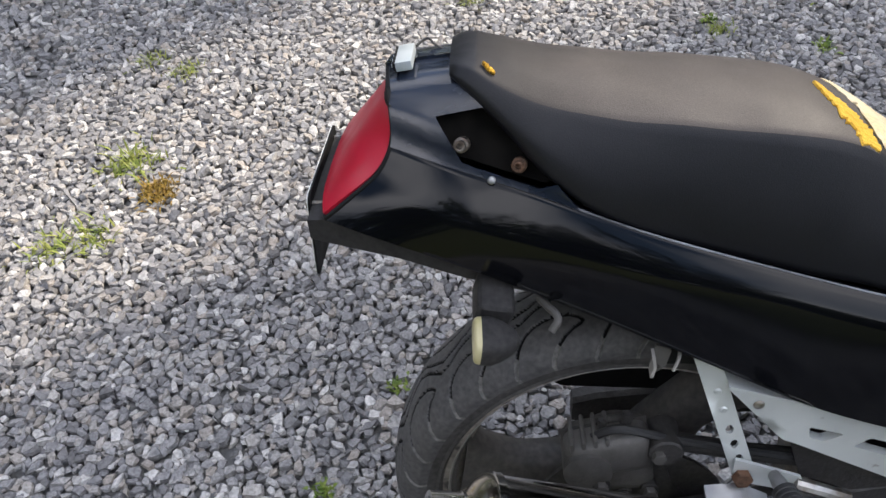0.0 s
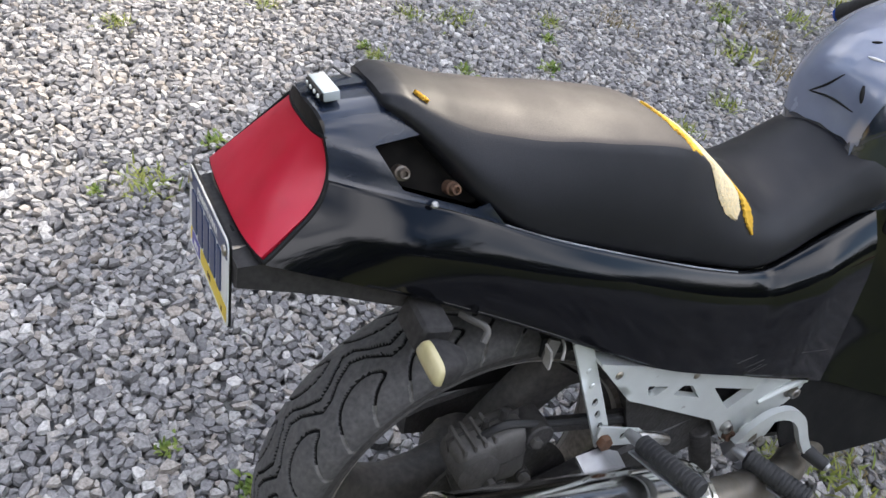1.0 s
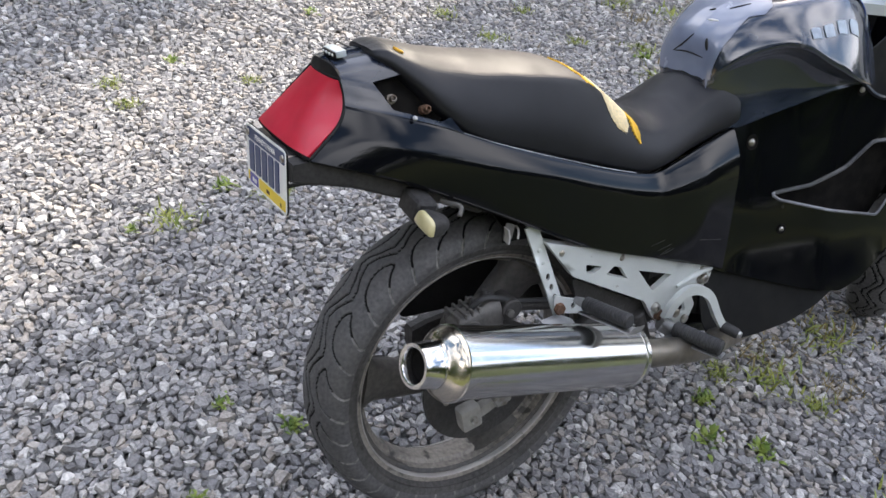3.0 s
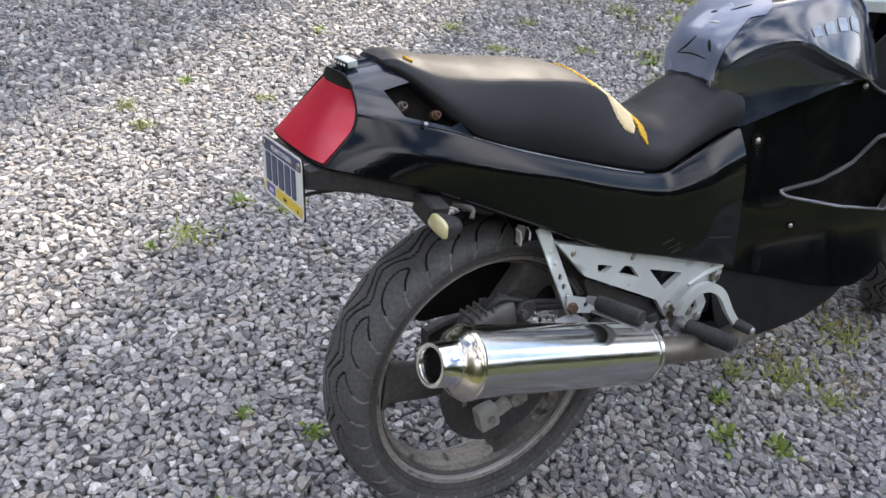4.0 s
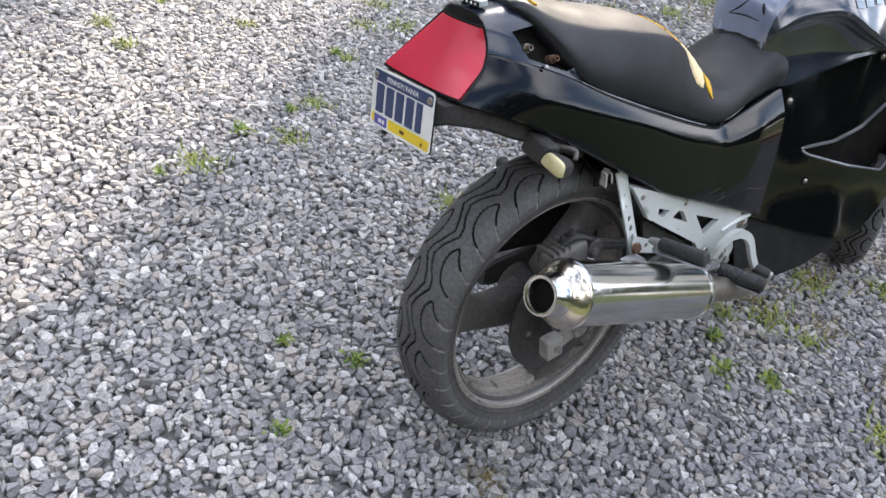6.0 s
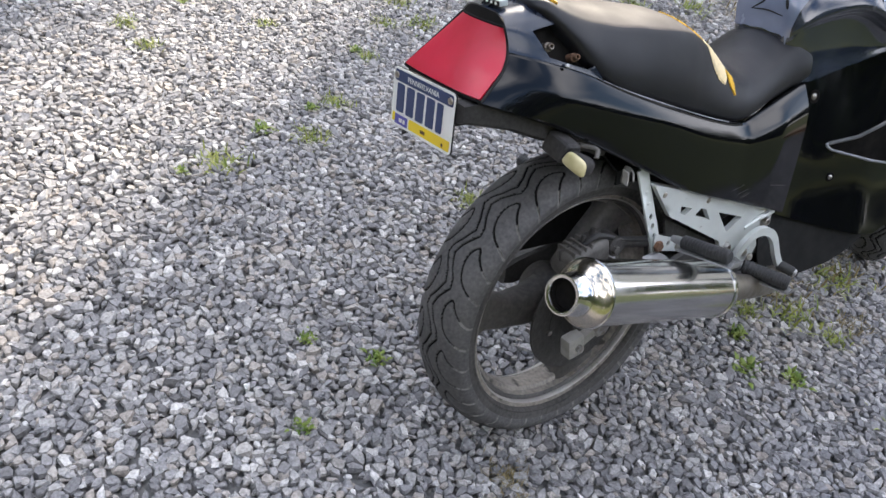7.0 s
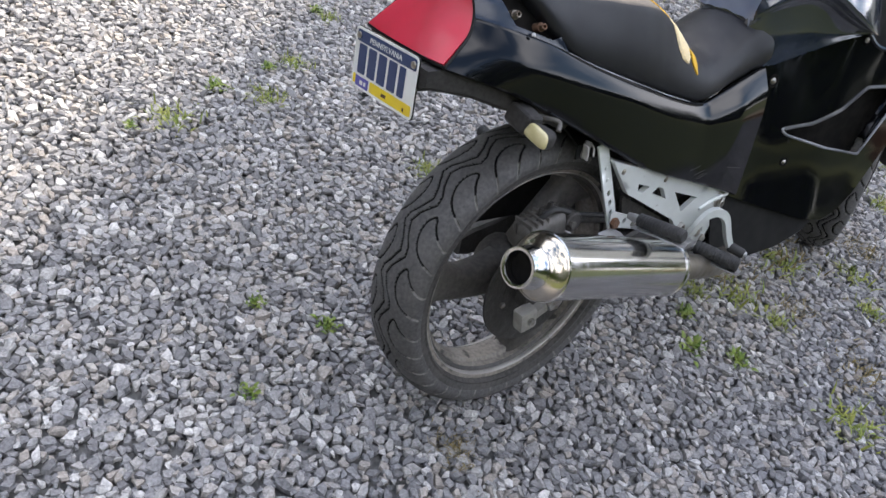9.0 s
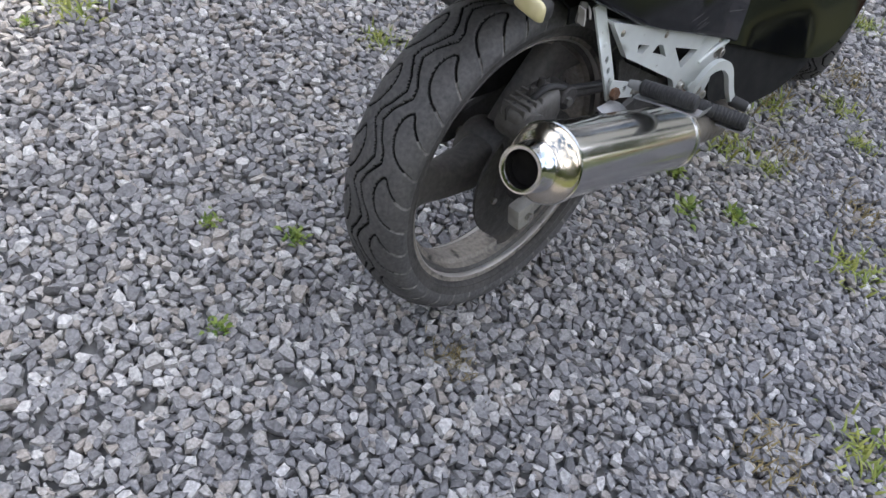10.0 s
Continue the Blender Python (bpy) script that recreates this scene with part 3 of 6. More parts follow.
def edge_span(z0, z1, n):
    """n places along the light's right edge between two heights, going the way that z0 to z1 goes."""
    pts = [p for p in EDGE if min(z0, z1) - 1e-6 <= p.z <= max(z0, z1) + 1e-6]
    if z0 > z1:
        pts = pts[::-1]
    out = []
    for k in range(n):
        f = k / (n - 1) * (len(pts) - 1)
        i = min(int(f), len(pts) - 2)
        out.append(pts[i].lerp(pts[i + 1], f - i))
    return out


def bridge(a, b, ta, tb, n, out=Vector((0, 0, 0))):
    """Smooth rings from ring a to ring b with the given directions at both ends."""
    rings = []
    for k in range(n):
        u = k / (n - 1)
        h00, h10, h01, h11 = 2 * u ** 3 - 3 * u * u + 1, u ** 3 - 2 * u * u + u, -2 * u ** 3 + 3 * u * u, u ** 3 - u * u
        rings.append([p * h00 + q * h01 + s * h10 + t * h11 for p, q, s, t in zip(a, b, ta, tb)])
    return rings


def fold(ring, top=True):
    """The edges of a panel's section turned inwards."""
    a, b = ring[0], ring[-1]
    start = [a + Vector((0, 0.012, -0.002)), a + Vector((0, 0.004, 0.002))] if top else []
    return start + ring + [b + Vector((0, 0.006, -0.004)), b + Vector((0, 0.02, -0.002))]


def side_panel():
    x0 = -0.075
    first, after = panel_ring(x0), panel_ring(x0 + 0.02)
    rear = edge_span(0.802, 0.742, 23)
    ta = [(q - p) * 0.9 + Vector((0.02, -0.02, 0)) for p, q in zip(rear, first)]
    tb = [(q - p) / 0.02 * 0.1 for p, q in zip(first, after)]
    rings = [fold(r) for r in bridge(rear, first, ta, tb, 16)[:-1]] + [fold(panel_ring(x0 + (0.585 - x0) * k / 52)) for k in range(53)]
    ob = part("side_panel", mirror(loft(rings, caps=False)), GLOSS_BLACK, bike, "glossy black plastic side panels under the seat, scuffed", 60)
    # bright line painted for the sky's light on the panel's upper edge
    part("edge_highlight", tube([panel_ring(-0.07 + 0.41 * k / 30)[0] + Vector((0, 0.001, 0.001)) for k in range(31)], 0.0011, 6), GREY_DECAL, ob, "pale line painted for light on the upper edge")
    rnd = random.Random(5)
    for k in range(4):
        x, i = rnd.uniform(0.36, 0.43), rnd.randint(19, 21)
        a, b = panel_ring(x)[i], panel_ring(x + rnd.uniform(0.015, 0.035))[i - 2]
        part("scratch", tube([a, a.lerp(b, 0.5) + Vector((0, -0.0002, 0)), b], 0.0004, 5), DARK_ALLOY, ob)
    a, b = panel_ring(0.5)[17], panel_ring(0.562)[17]
    part("scratch", tube([a, a.lerp(b, 0.5), b], 0.0006, 5), DARK_ALLOY, ob)
    mod = ob.modifiers.new("thickness", "SOLIDIFY")
    mod.thickness, mod.offset = 0.003, -1
    return ob


HOLLOW = [(-0.12, 0.829), (-0.078, 0.836), (-0.038, 0.81), (-0.012, 0.779), (-0.03, 0.7735), (-0.098, 0.794)]


def hump_rings():
    n = 71
    rear = edge_span(0.851, 0.802, n)
    front = smooth_line([(-0.10, 0.0, 0.860), (-0.092, -0.03, 0.858), (-0.078, -0.055, 0.843), (-0.052, -0.078, 0.812), (-0.02, -0.095, 0.782), (0.004, -0.1035, 0.755)], 30)
    pick = [front[min(len(front) - 1, round(k / (n - 1) * (len(front) - 1)))] for k in range(n)]
    ta = [(q - p) * 0.9 + Vector((0.01, -0.012 * k / n, 0.008)) for k, (p, q) in enumerate(zip(rear, pick))]
    tb = [(q - p) * 0.8 for p, q in zip(rear, pick)]
    rings = bridge(rear, pick, ta, tb, 61)
    for ring in rings:      # the lower edge lies along the panels' seam
        z, y = interp(ring[-1].x, SEAM)
        d = Vector((ring[-1].x, -y - 0.0005, z + 0.001)) - ring[-1]
        for k, p in enumerate(ring):
            ring[k] = p + d * (k / (n - 1)) ** 3
    return rings


def tail_hump():
    """The faded upper cowl between the rear light and the seat, with an open hollow where the grab rail was."""
    rings = hump_rings()
    bm = loft([list(r) for r in rings], caps=False)
    gone = [f for f in bm.faces if inside((f.calc_center_median().x, f.calc_center_median().z), HOLLOW)]
    bmesh.ops.delete(bm, geom=gone, context="FACES")
    ends = [Vector(p) for p in HOLLOW]
    bm.normal_update()
    for v in bm.verts:          # trim the opening to clean edges
        if v.is_boundary:
            p = Vector((v.co.x, v.co.z))
            best = None
            for a, b in zip(ends, ends[1:] + ends[:1]):
                t = max(0, min(1, (p - a).dot(b - a) / (b - a).length_squared))
                q = a + (b - a) * t
                if best is None or (q - p).length < (best - p).length:
                    best = q
            if (best - p).length < 0.0035:
                if abs(v.normal.y) > 0.2:
                    v.co.y -= (v.normal.x * (best.x - p.x) + v.normal.z * (best.y - p.y)) / v.normal.y
                v.co.x, v.co.z = best.x, best.y
    ob = part("tail_cowl", mirror(bm), TAIL_PAINT, bike, "glossy dark navy tail cowl with rubbed paint", 50)
    mod = ob.modifiers.new("thickness", "SOLIDIFY")
    mod.thickness, mod.offset = 0.003, -1
    return ob


def light_row(z, side):
    """The light's edge at one height: x and half width."""
    pts = [p for p in EDGE if p.z <= 0.8352]
    table = [(p.z, p.x, -p.y) for p in pts]
    x, y = interp(z, table)
    if side > 0:        # the far edge is straightened to fit the camera's view
        u = (z - 0.7445) / 0.0905
        return -0.226 + 0.066 * u, 0.1 - 0.047 * u
    return x, y


def rear_light():
    def face(back, grow):
        rings = []
        for i in range(29):
            z = 0.7445 + 0.0905 * i / 28
            cx = -0.2305 + 0.70 * (z - 0.745)
            ring = []
            for k in range(-20, 21):
                v = k / 20
                ex, ey = light_row(z, v)
                ring.append(Vector((cx + (ex - cx) * abs(v) ** 3.2 + back, (ey + grow) * v, z + grow * (2 * i / 28 - 1))))
            rings.append(ring)
        return rings
    bm = loft(face(0.0, -0.0035), caps=False)
    lens = part("rear_light", bm, LENS_RED, bike, "large red plastic rear light lens", 60)
    mod = lens.modifiers.new("thickness", "SOLIDIFY")
    mod.thickness, mod.offset = 0.004, 0
    house_ = part("light_housing", loft(face(0.012, 0.0), caps=False), MATT_BLACK, lens, "", 60)
    house_.modifiers.new("thickness", "SOLIDIFY").thickness = 0.004
    rows = face(0.001, -0.001)
    loop = [r[-1] for r in rows] + rows[-1][::-1] + [r[0] for r in rows[::-1]] + rows[0]
    path = []
    for p in loop:
        if not path or (p - path[-1]).length > 0.004:
            path.append(p)
    part("light_surround", tube(path + path[:2], 0.0024, 8), MATT_BLACK, lens, "thin black rubber surround of the rear light", 60)
    crown = [p for p in EDGE if p.z >= 0.835]
    crown = crown + [Vector((p.x, -p.y, p.z)) for p in crown[-2::-1]]
    low = [min(rows[-1], key=lambda q: abs(q.y - p.y)) for p in crown]
    band = [[a + Vector((-0.001, 0, 0.0)), a.lerp(b, 0.5) + Vector((-0.001, 0, 0.001)), b + Vector((-0.0005, 0, 0.0006)), b + Vector((0.003, 0, 0.0006)), b + Vector((0.003, 0, -0.004)), a + Vector((0.008, 0, 0))] for a, b in zip(low, crown)]
    part("hood", loft(band, closed=True), MATT_BLACK, lens, "scuffed black trim over the lens", 50)


def undertail():
    rings = []
    for x, zt, zb, w in ((-0.243, 0.741, 0.71, 0.082), (-0.21, 0.744, 0.703, 0.086), (-0.16, 0.725, 0.692, 0.091), (-0.10, 0.704, 0.669, 0.092), (-0.02, 0.666, 0.645, 0.092),
                         (0.05, 0.632, 0.615, 0.09)):
        rings.append([(x, -w, zt - 0.003), (x, -w + 0.002, zb + 0.006), (x, -w + 0.012, zb), (x, 0, zb - 0.006), (x, w - 0.012, zb), (x, w - 0.002, zb + 0.006), (x, w, zt - 0.003),
                      (x, 0, zt)])
    part("undertail", loft(rings, closed=True), DUSTY_BLACK, bike, "dull black plastic undertail", 40)
    # inner mudguard above the tyre
    rings = []
    for k in range(15):
        a = radians(20 + 68 * k / 14)
        c, s = math.cos(a), math.sin(a)
        ring = []
        for y in (-0.088, -0.085, -0.05, 0, 0.05, 0.085, 0.088):
            r = 0.318 - 0.018 * (k / 14) ** 2 + (0.006 if abs(y) < 0.07 else (-0.01 if abs(y) < 0.087 else -0.034))
            ring.append((AXLE.x + r * c, y, AXLE.z + r * s))
        rings.append(ring)
    ob = part("mudguard", loft(rings, caps=False), MATT_BLACK, bike, "dirty black inner mudguard")
    ob.modifiers.new("thickness", "SOLIDIFY").thickness = 0.004


# the seat: x, centre height, crease half width, crease height, seam half width, seam height
SEAT = smooth_table([(-0.107, 0.866, 0.034, 0.864, 0.038, 0.854), (-0.09, 0.872, 0.046, 0.866, 0.054, 0.842), (-0.06, 0.868, 0.06, 0.852, 0.074, 0.816),
                     (-0.02, 0.858, 0.069, 0.838, 0.096, 0.778), (0.04, 0.849, 0.075, 0.828, 0.104, 0.737), (0.11, 0.842, 0.079, 0.82, 0.106, 0.713),
                     (0.18, 0.832, 0.08, 0.812, 0.108, 0.692), (0.225, 0.819, 0.077, 0.803, 0.109, 0.679), (0.26, 0.80, 0.074, 0.786, 0.108, 0.67),
                     (0.30, 0.773, 0.076, 0.757, 0.109, 0.658), (0.34, 0.745, 0.082, 0.724, 0.109, 0.648), (0.38, 0.727, 0.086, 0.703, 0.108, 0.64),
                     (0.42, 0.724, 0.085, 0.70, 0.105, 0.645), (0.47, 0.74, 0.08, 0.716, 0.098, 0.658), (0.52, 0.766, 0.076, 0.741, 0.0915, 0.67),
                     (0.555, 0.779, 0.075, 0.753, 0.0905, 0.68), (0.58, 0.779, 0.076, 0.757, 0.0925, 0.685), (0.592, 0.776, 0.075, 0.757, 0.0925, 0.688)])


def seat_point(x, s, out=0.0):
    """A place on the seat: s from -1 (right seam) over 0 (middle) to 1 (left seam)."""
    zc, wc, zk, ws, zs = interp(x, SEAT)
    t = abs(s)
    if t < 0.5:
        u = t / 0.5
        y, z = wc * u, zc + (zk - zc) * u ** 2.2
    else:
        u = (t - 0.5) / 0.5
        y = wc + (ws - wc) * u ** 0.92 + 0.005 * math.sin(math.pi * u) - 0.007 * u ** 7
        z = zk + (zs - zk) * u
    p = Vector((x, math.copysign(y, s), z))
    if out:
        e = 0.004
        a = seat_point(min(x + e, 0.592), s) - seat_point(max(x - e, -0.107), s)
        s0, s1 = max(-1, s - 0.03), min(1, s + 0.03)
        b = seat_point(x, s1) - seat_point(x, s0)
        nrm = a.cross(b).normalized()
        p = p + nrm * (out if nrm.z > -0.2 else out)
    return p


def seat():
    rings = []
    for k in range(91):
        x = -0.107 + 0.699 * k / 90
        ring = []
        for j in range(49):
            s = -1 + 2 * j / 48
            q = seat_point(x, s)
            wr = 0.0012 * noise.noise(Vector((x * 22, s * 5, 3))) + 0.0016 * max(0, noise.noise(Vector((x * 60, s * 3, 9)))) * (0.3 < x < 0.6)
            ring.append(q + Vector((0, 0, wr)))
        ring.insert(0, ring[0] + Vector((0, 0.014, -0.006)))
        ring.append(ring[-1] + Vector((0, -0.014, -0.006)))
        rings.append(ring)
    cover = part("seat", loft(rings), VINYL, bike, "worn black vinyl seat, its top coloured pale for dust and sun, torn open at the step", 62)
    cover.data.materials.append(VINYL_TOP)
    for f in cover.data.polygons:       # the top panel, with sunlight in its colour, ends at the welt
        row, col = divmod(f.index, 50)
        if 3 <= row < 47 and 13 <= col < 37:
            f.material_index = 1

    def patch(name, spine, width, lift, mat, jag, label, seed):
        """A strip along (x, s) points on the seat, with ragged edges and thickness."""
        rnd = random.Random(seed)
        line = smooth_line([(x, s, w) for (x, s), w in zip(spine, width)], 7)
        rings = []
        for i, (x, s, w) in enumerate(line):
            d = line[min(i + 1, len(line) - 1)] - line[max(i - 1, 0)]
            ds = d.y * 0.11
            ln = math.hypot(d.x, ds) or 1
            nx, ns = -ds / ln, d.x / ln / 0.11
            w1, w2 = w * (1 + jag * rnd.uniform(-1, 1)), w * (1 + jag * rnd.uniform(-1, 1))
            ring = []
            for q in (-1, -0.86, -0.7, -0.52, -0.35, -0.17, 0, 0.17, 0.35, 0.52, 0.7, 0.86, 1):
                ww = w1 if q < 0 else w2
                xx, ss = x + nx * ww * q, max(-0.99, min(0.99, s + ns * ww * q))
                ring.append(seat_point(xx, ss, lift * (0.35 if abs(q) == 1 else 1) * (0.85 + 0.3 * rnd.random())))
            for q in (0.8, 0.3, -0.3, -0.8):
                ww = w1 if q < 0 else w2
                ring.append(seat_point(x + nx * ww * q, max(-0.99, min(0.99, s + ns * ww * q)), -0.008))
            rings.append(ring)
        return part(name, loft(rings, closed=True), mat, cover, label, 30)

    patch("foam", [(0.285, 0.1), (0.29, -0.12), (0.295, -0.32), (0.3, -0.44), (0.31, -0.54), (0.322, -0.62)], [0.026, 0.032, 0.031, 0.025, 0.018, 0.006], 0.003, FOAM, 0.05, "bare cream foam at the seat step", 1)
    patch("foam", [(0.276, 0.0), (0.272, 0.3), (0.278, 0.6)], [0.02, 0.026, 0.012], 0.0025, FOAM, 0.12, "", 2)
    patch("torn_edge", [(0.22, 0.02), (0.226, -0.1), (0.233, -0.2), (0.24, -0.3), (0.248, -0.39), (0.258, -0.47)], [0.002, 0.005, 0.008, 0.01, 0.012, 0.003], 0.002, FOAM_EDGE, 0.4, "ragged yellow edge of the torn cover", 3)
    patch("torn_edge", [(0.33, -0.3), (0.336, -0.42), (0.341, -0.52), (0.345, -0.6), (0.349, -0.69)], [0.002, 0.006, 0.008, 0.007, 0.001], 0.0025, FOAM_EDGE, 0.2, "", 4)
    patch("torn_edge", [(-0.078, -0.36), (-0.073, -0.4), (-0.068, -0.42)], [0.001, 0.0022, 0.001], 0.003, FOAM_EDGE, 0.5, "", 5)


side_panel(), tail_hump(), rear_light(), undertail(), seat()


def recess():
    """The dark hollow in the tail with two bolts, where a grab rail was taken off."""
    c = (sum(p[0] for p in HOLLOW) / 6, sum(p[1] for p in HOLLOW) / 6)
    poly = [(c[0] + (u - c[0]) * 1.15, c[1] + (v - c[1]) * 1.15) for u, v in HOLLOW]
    hollow = None
    for sy in (-1, 1):
        # black sheet: the hollow's shade put into its colour
        h = part("grab_rail_mount", sheet(rounded(poly, 0.004), [], lambda u, v: (Vector((u, sy * (0.068 - 0.5 * (v - 0.785)), v)), Vector((0, sy * 0.9, 0.4))), 0.004, 0.012), SOOT_AND_SHADE, bike,
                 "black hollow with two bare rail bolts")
        hollow = hollow or h
    for x, y, z, mat in ((-0.098, -0.083, 0.811, GRIMY_BOLT), (-0.048, -0.089, 0.793, RUST)):
        a, d = Vector((x, y + 0.01, z - 0.004)), Vector((-0.1, -0.92, 0.38)).normalized()
        part("bolt", lathe([(0.0001, 0.006), (0.0024, 0.006), (0.0027, 0.011), (0.0044, 0.011), (0.005, 0.0095), (0.005, 0.003), (0.0068, 0.002), (0.0068, -0.012)],
                           along(a, a + d), 20), mat, hollow, "steel bolt with a socket head", 40)
    a = Vector((-0.072, -0.094, 0.7835))
    part("rivet", lathe([(0.0038, 0), (0.0034, 0.001), (0.0022, 0.0018), (0.0001, 0.002)], along(a, a + Vector((0, -0.8, 0.6))), 16), ALLOY, hollow, "pale round rivet", 60)


def brake_led():
    m = pose(-0.148, -0.004, 0.861, 0, -8, 0)
    led = part("light_bar", box((0.015, 0.043, 0.009), m, 0.0015), LED_CASE, bike, "small silver light bar stuck on the tail")
    part("diffuser", box((0.003, 0.04, 0.007), m @ pose(-0.0085, 0, 0.0), 0.0005), MATT_BLACK, led)
    for k in range(4):
        part("diode", lathe([(0.0022, 0), (0.0018, 0.0014), (0.0001, 0.0018)], m @ pose(-0.01, -0.015 + 0.01 * k, 0, 0, -90, 0), 10), WHITE_PLATE, led)
    part("cable", tube(smooth_line([(-0.14, 0.02, 0.862), (-0.13, 0.028, 0.866), (-0.122, 0.02, 0.862), (-0.11, 0.012, 0.858)], 6), 0.0012, 6), PEG_RUBBER, led)


PLATE_M = Matrix.Translation((-0.2475, 0.015, 0.704)) @ pose(0, 0, 0, 90, 0, -90 + 0.5) @ pose(0, 0, 0, -2, 0, 1.0)


def plate():
    """A plate 158 by 91 mm, its width set to fit the camera's view; its own x runs across it, y up, z towards the rear.
    """
    w, h = 0.079, 0.0455

    def flat(depth):
        return lambda u, v: (PLATE_M @ Vector((u, v, depth)), PLATE_M.to_3x3() @ Vector((0, 0, 1)))

    def rect(x0, y0, x1, y1, r=0.0):
        p = [(x0, y0), (x1, y0), (x1, y1), (x0, y1)]
        return rounded(p, r) if r else p
    body = part("number_plate", sheet(rect(-w, -h, w, h, 0.009), [], flat(0), 0.0004, 0.02), WHITE_PLATE, bike, "white number plate with navy and yellow bands", 30)
    part("backing", sheet(rect(-w - 0.0006, -h - 0.0006, w + 0.0006, h + 0.0006, 0.009), [], flat(-0.0006), 0.0021, 0.02), MATT_BLACK, body, "dark back of the plate")
    part("rim", sheet(rect(-w, -h, w, h, 0.009), [rect(-w + 0.003, -h + 0.003, w - 0.003, h - 0.003, 0.007)], flat(0.0006), 0.0004, 0.02), WHITE_PLATE, body)
    part("navy_band", sheet(rect(-w + 0.004, h - 0.021, w - 0.004, h - 0.004, 0.004), [], flat(0.0006), 0.0006, 0.02), NAVY, body, "navy band")
    part("yellow_band", sheet(rect(-0.03, -h + 0.004, w - 0.004, -h + 0.02, 0.003), [], flat(0.0006), 0.0006, 0.02), YELLOW, body, "yellow band")
    part("yellow_band", sheet(rect(-w + 0.0035, -h + 0.006, -w + 0.01, -h + 0.02, 0.002), [], flat(0.0006), 0.0006, 0.02), YELLOW, body)
    part("sticker", sheet(rect(-w + 0.011, -h + 0.004, -0.034, -h + 0.019), [], flat(0.0008), 0.0006, 0.02), VIOLET, body, "violet sticker")
    for x0, x1 in ((-0.056, -0.048), (-0.045, -0.04)):
        part("sticker_bar", sheet(rect(x0, -h + 0.008, x1, -h + 0.014), [], flat(0.0013), 0.0004, 0.02), WHITE_PLATE, body)
    part("yellow_band_bar", sheet(rect(0.002, -h + 0.009, 0.014, -h + 0.014), [], flat(0.0011), 0.0004, 0.02), RUST, body)
    part("yellow_band_bar", sheet(rect(0.056, -h + 0.007, 0.06, -h + 0.012), [], flat(0.0011), 0.0004, 0.02), RUST, body)
    for k in range(5):
        x0 = -0.066 + 0.0262 * k
        part("figure_bar", sheet(rect(x0, -h + 0.024, x0 + (0.019 if k < 4 else 0.014), h - 0.0235, 0.002), [], flat(0.0014), 0.0014, 0.02), NAVY, body, "plain navy bar in place of a figure")
    text = bpy.data.curves.new("state_name", "FONT")
    text.body, text.size, text.align_x, text.extrude = "PENNSYLVANIA", 0.0115, "CENTER", 0.0002
    text.materials.append(WHITE_PLATE)
    t = new("state_name", text)
    t.parent, t.matrix_local = body, PLATE_M @ pose(0, h - 0.0165, 0.001)
    for sx in (-1, 1):
        o = PLATE_M @ Vector((sx * 0.069, h - 0.0125, 0.001))
        nz = PLATE_M.to_3x3() @ Vector((0, 0, 1))
        part("screw", lathe([(0.0055, 0), (0.005, 0.002), (0.0001, 0.003)], along(o, o + nz), 14), BOLT, body)
        part("spacer", rod(o - nz * 0.002, o - nz * 0.02, 0.003, n=10), BOLT, body)
    part("plate_bracket", box((0.09, 0.05, 0.003), PLATE_M @ pose(0.0, 0.012, -0.012), 0.001), MATT_BLACK, body)


recess(), brake_led(), plate()


# ---- wheels ----
def groove_field():
    """The tread's grooves as line pieces in one repeat: along the tyre, and across it from the middle to the right."""
    p = 0.1019
    zig = [(0.006, 0.002), (0.026, -0.006), (0.05, 0.006), (0.066, 0.018), (0.082, 0.021), (0.092, 0.014), (p + 0.006, 0.002)]
    finger = [(0.092, 0.081), (0.082, 0.062), (0.073, 0.047), (0.064, 0.037), (0.0535, 0.0298), (0.038, 0.024), (0.024, 0.0222), (0.01, 0.0245), (0.0, 0.03), (-0.0035, 0.0345), (0.0005, 0.0385),
              (0.008, 0.0415), (0.018, 0.0485), (0.026, 0.056), (0.033, 0.064), (0.039, 0.073), (0.042, 0.081)]
    out = []
    for line in (zig, finger, [(0.077, 0.006), (0.0772, 0.006)], [(0.04, -0.012), (0.0402, -0.012)]):
        out += list(zip(line, line[1:]))
    return p, out


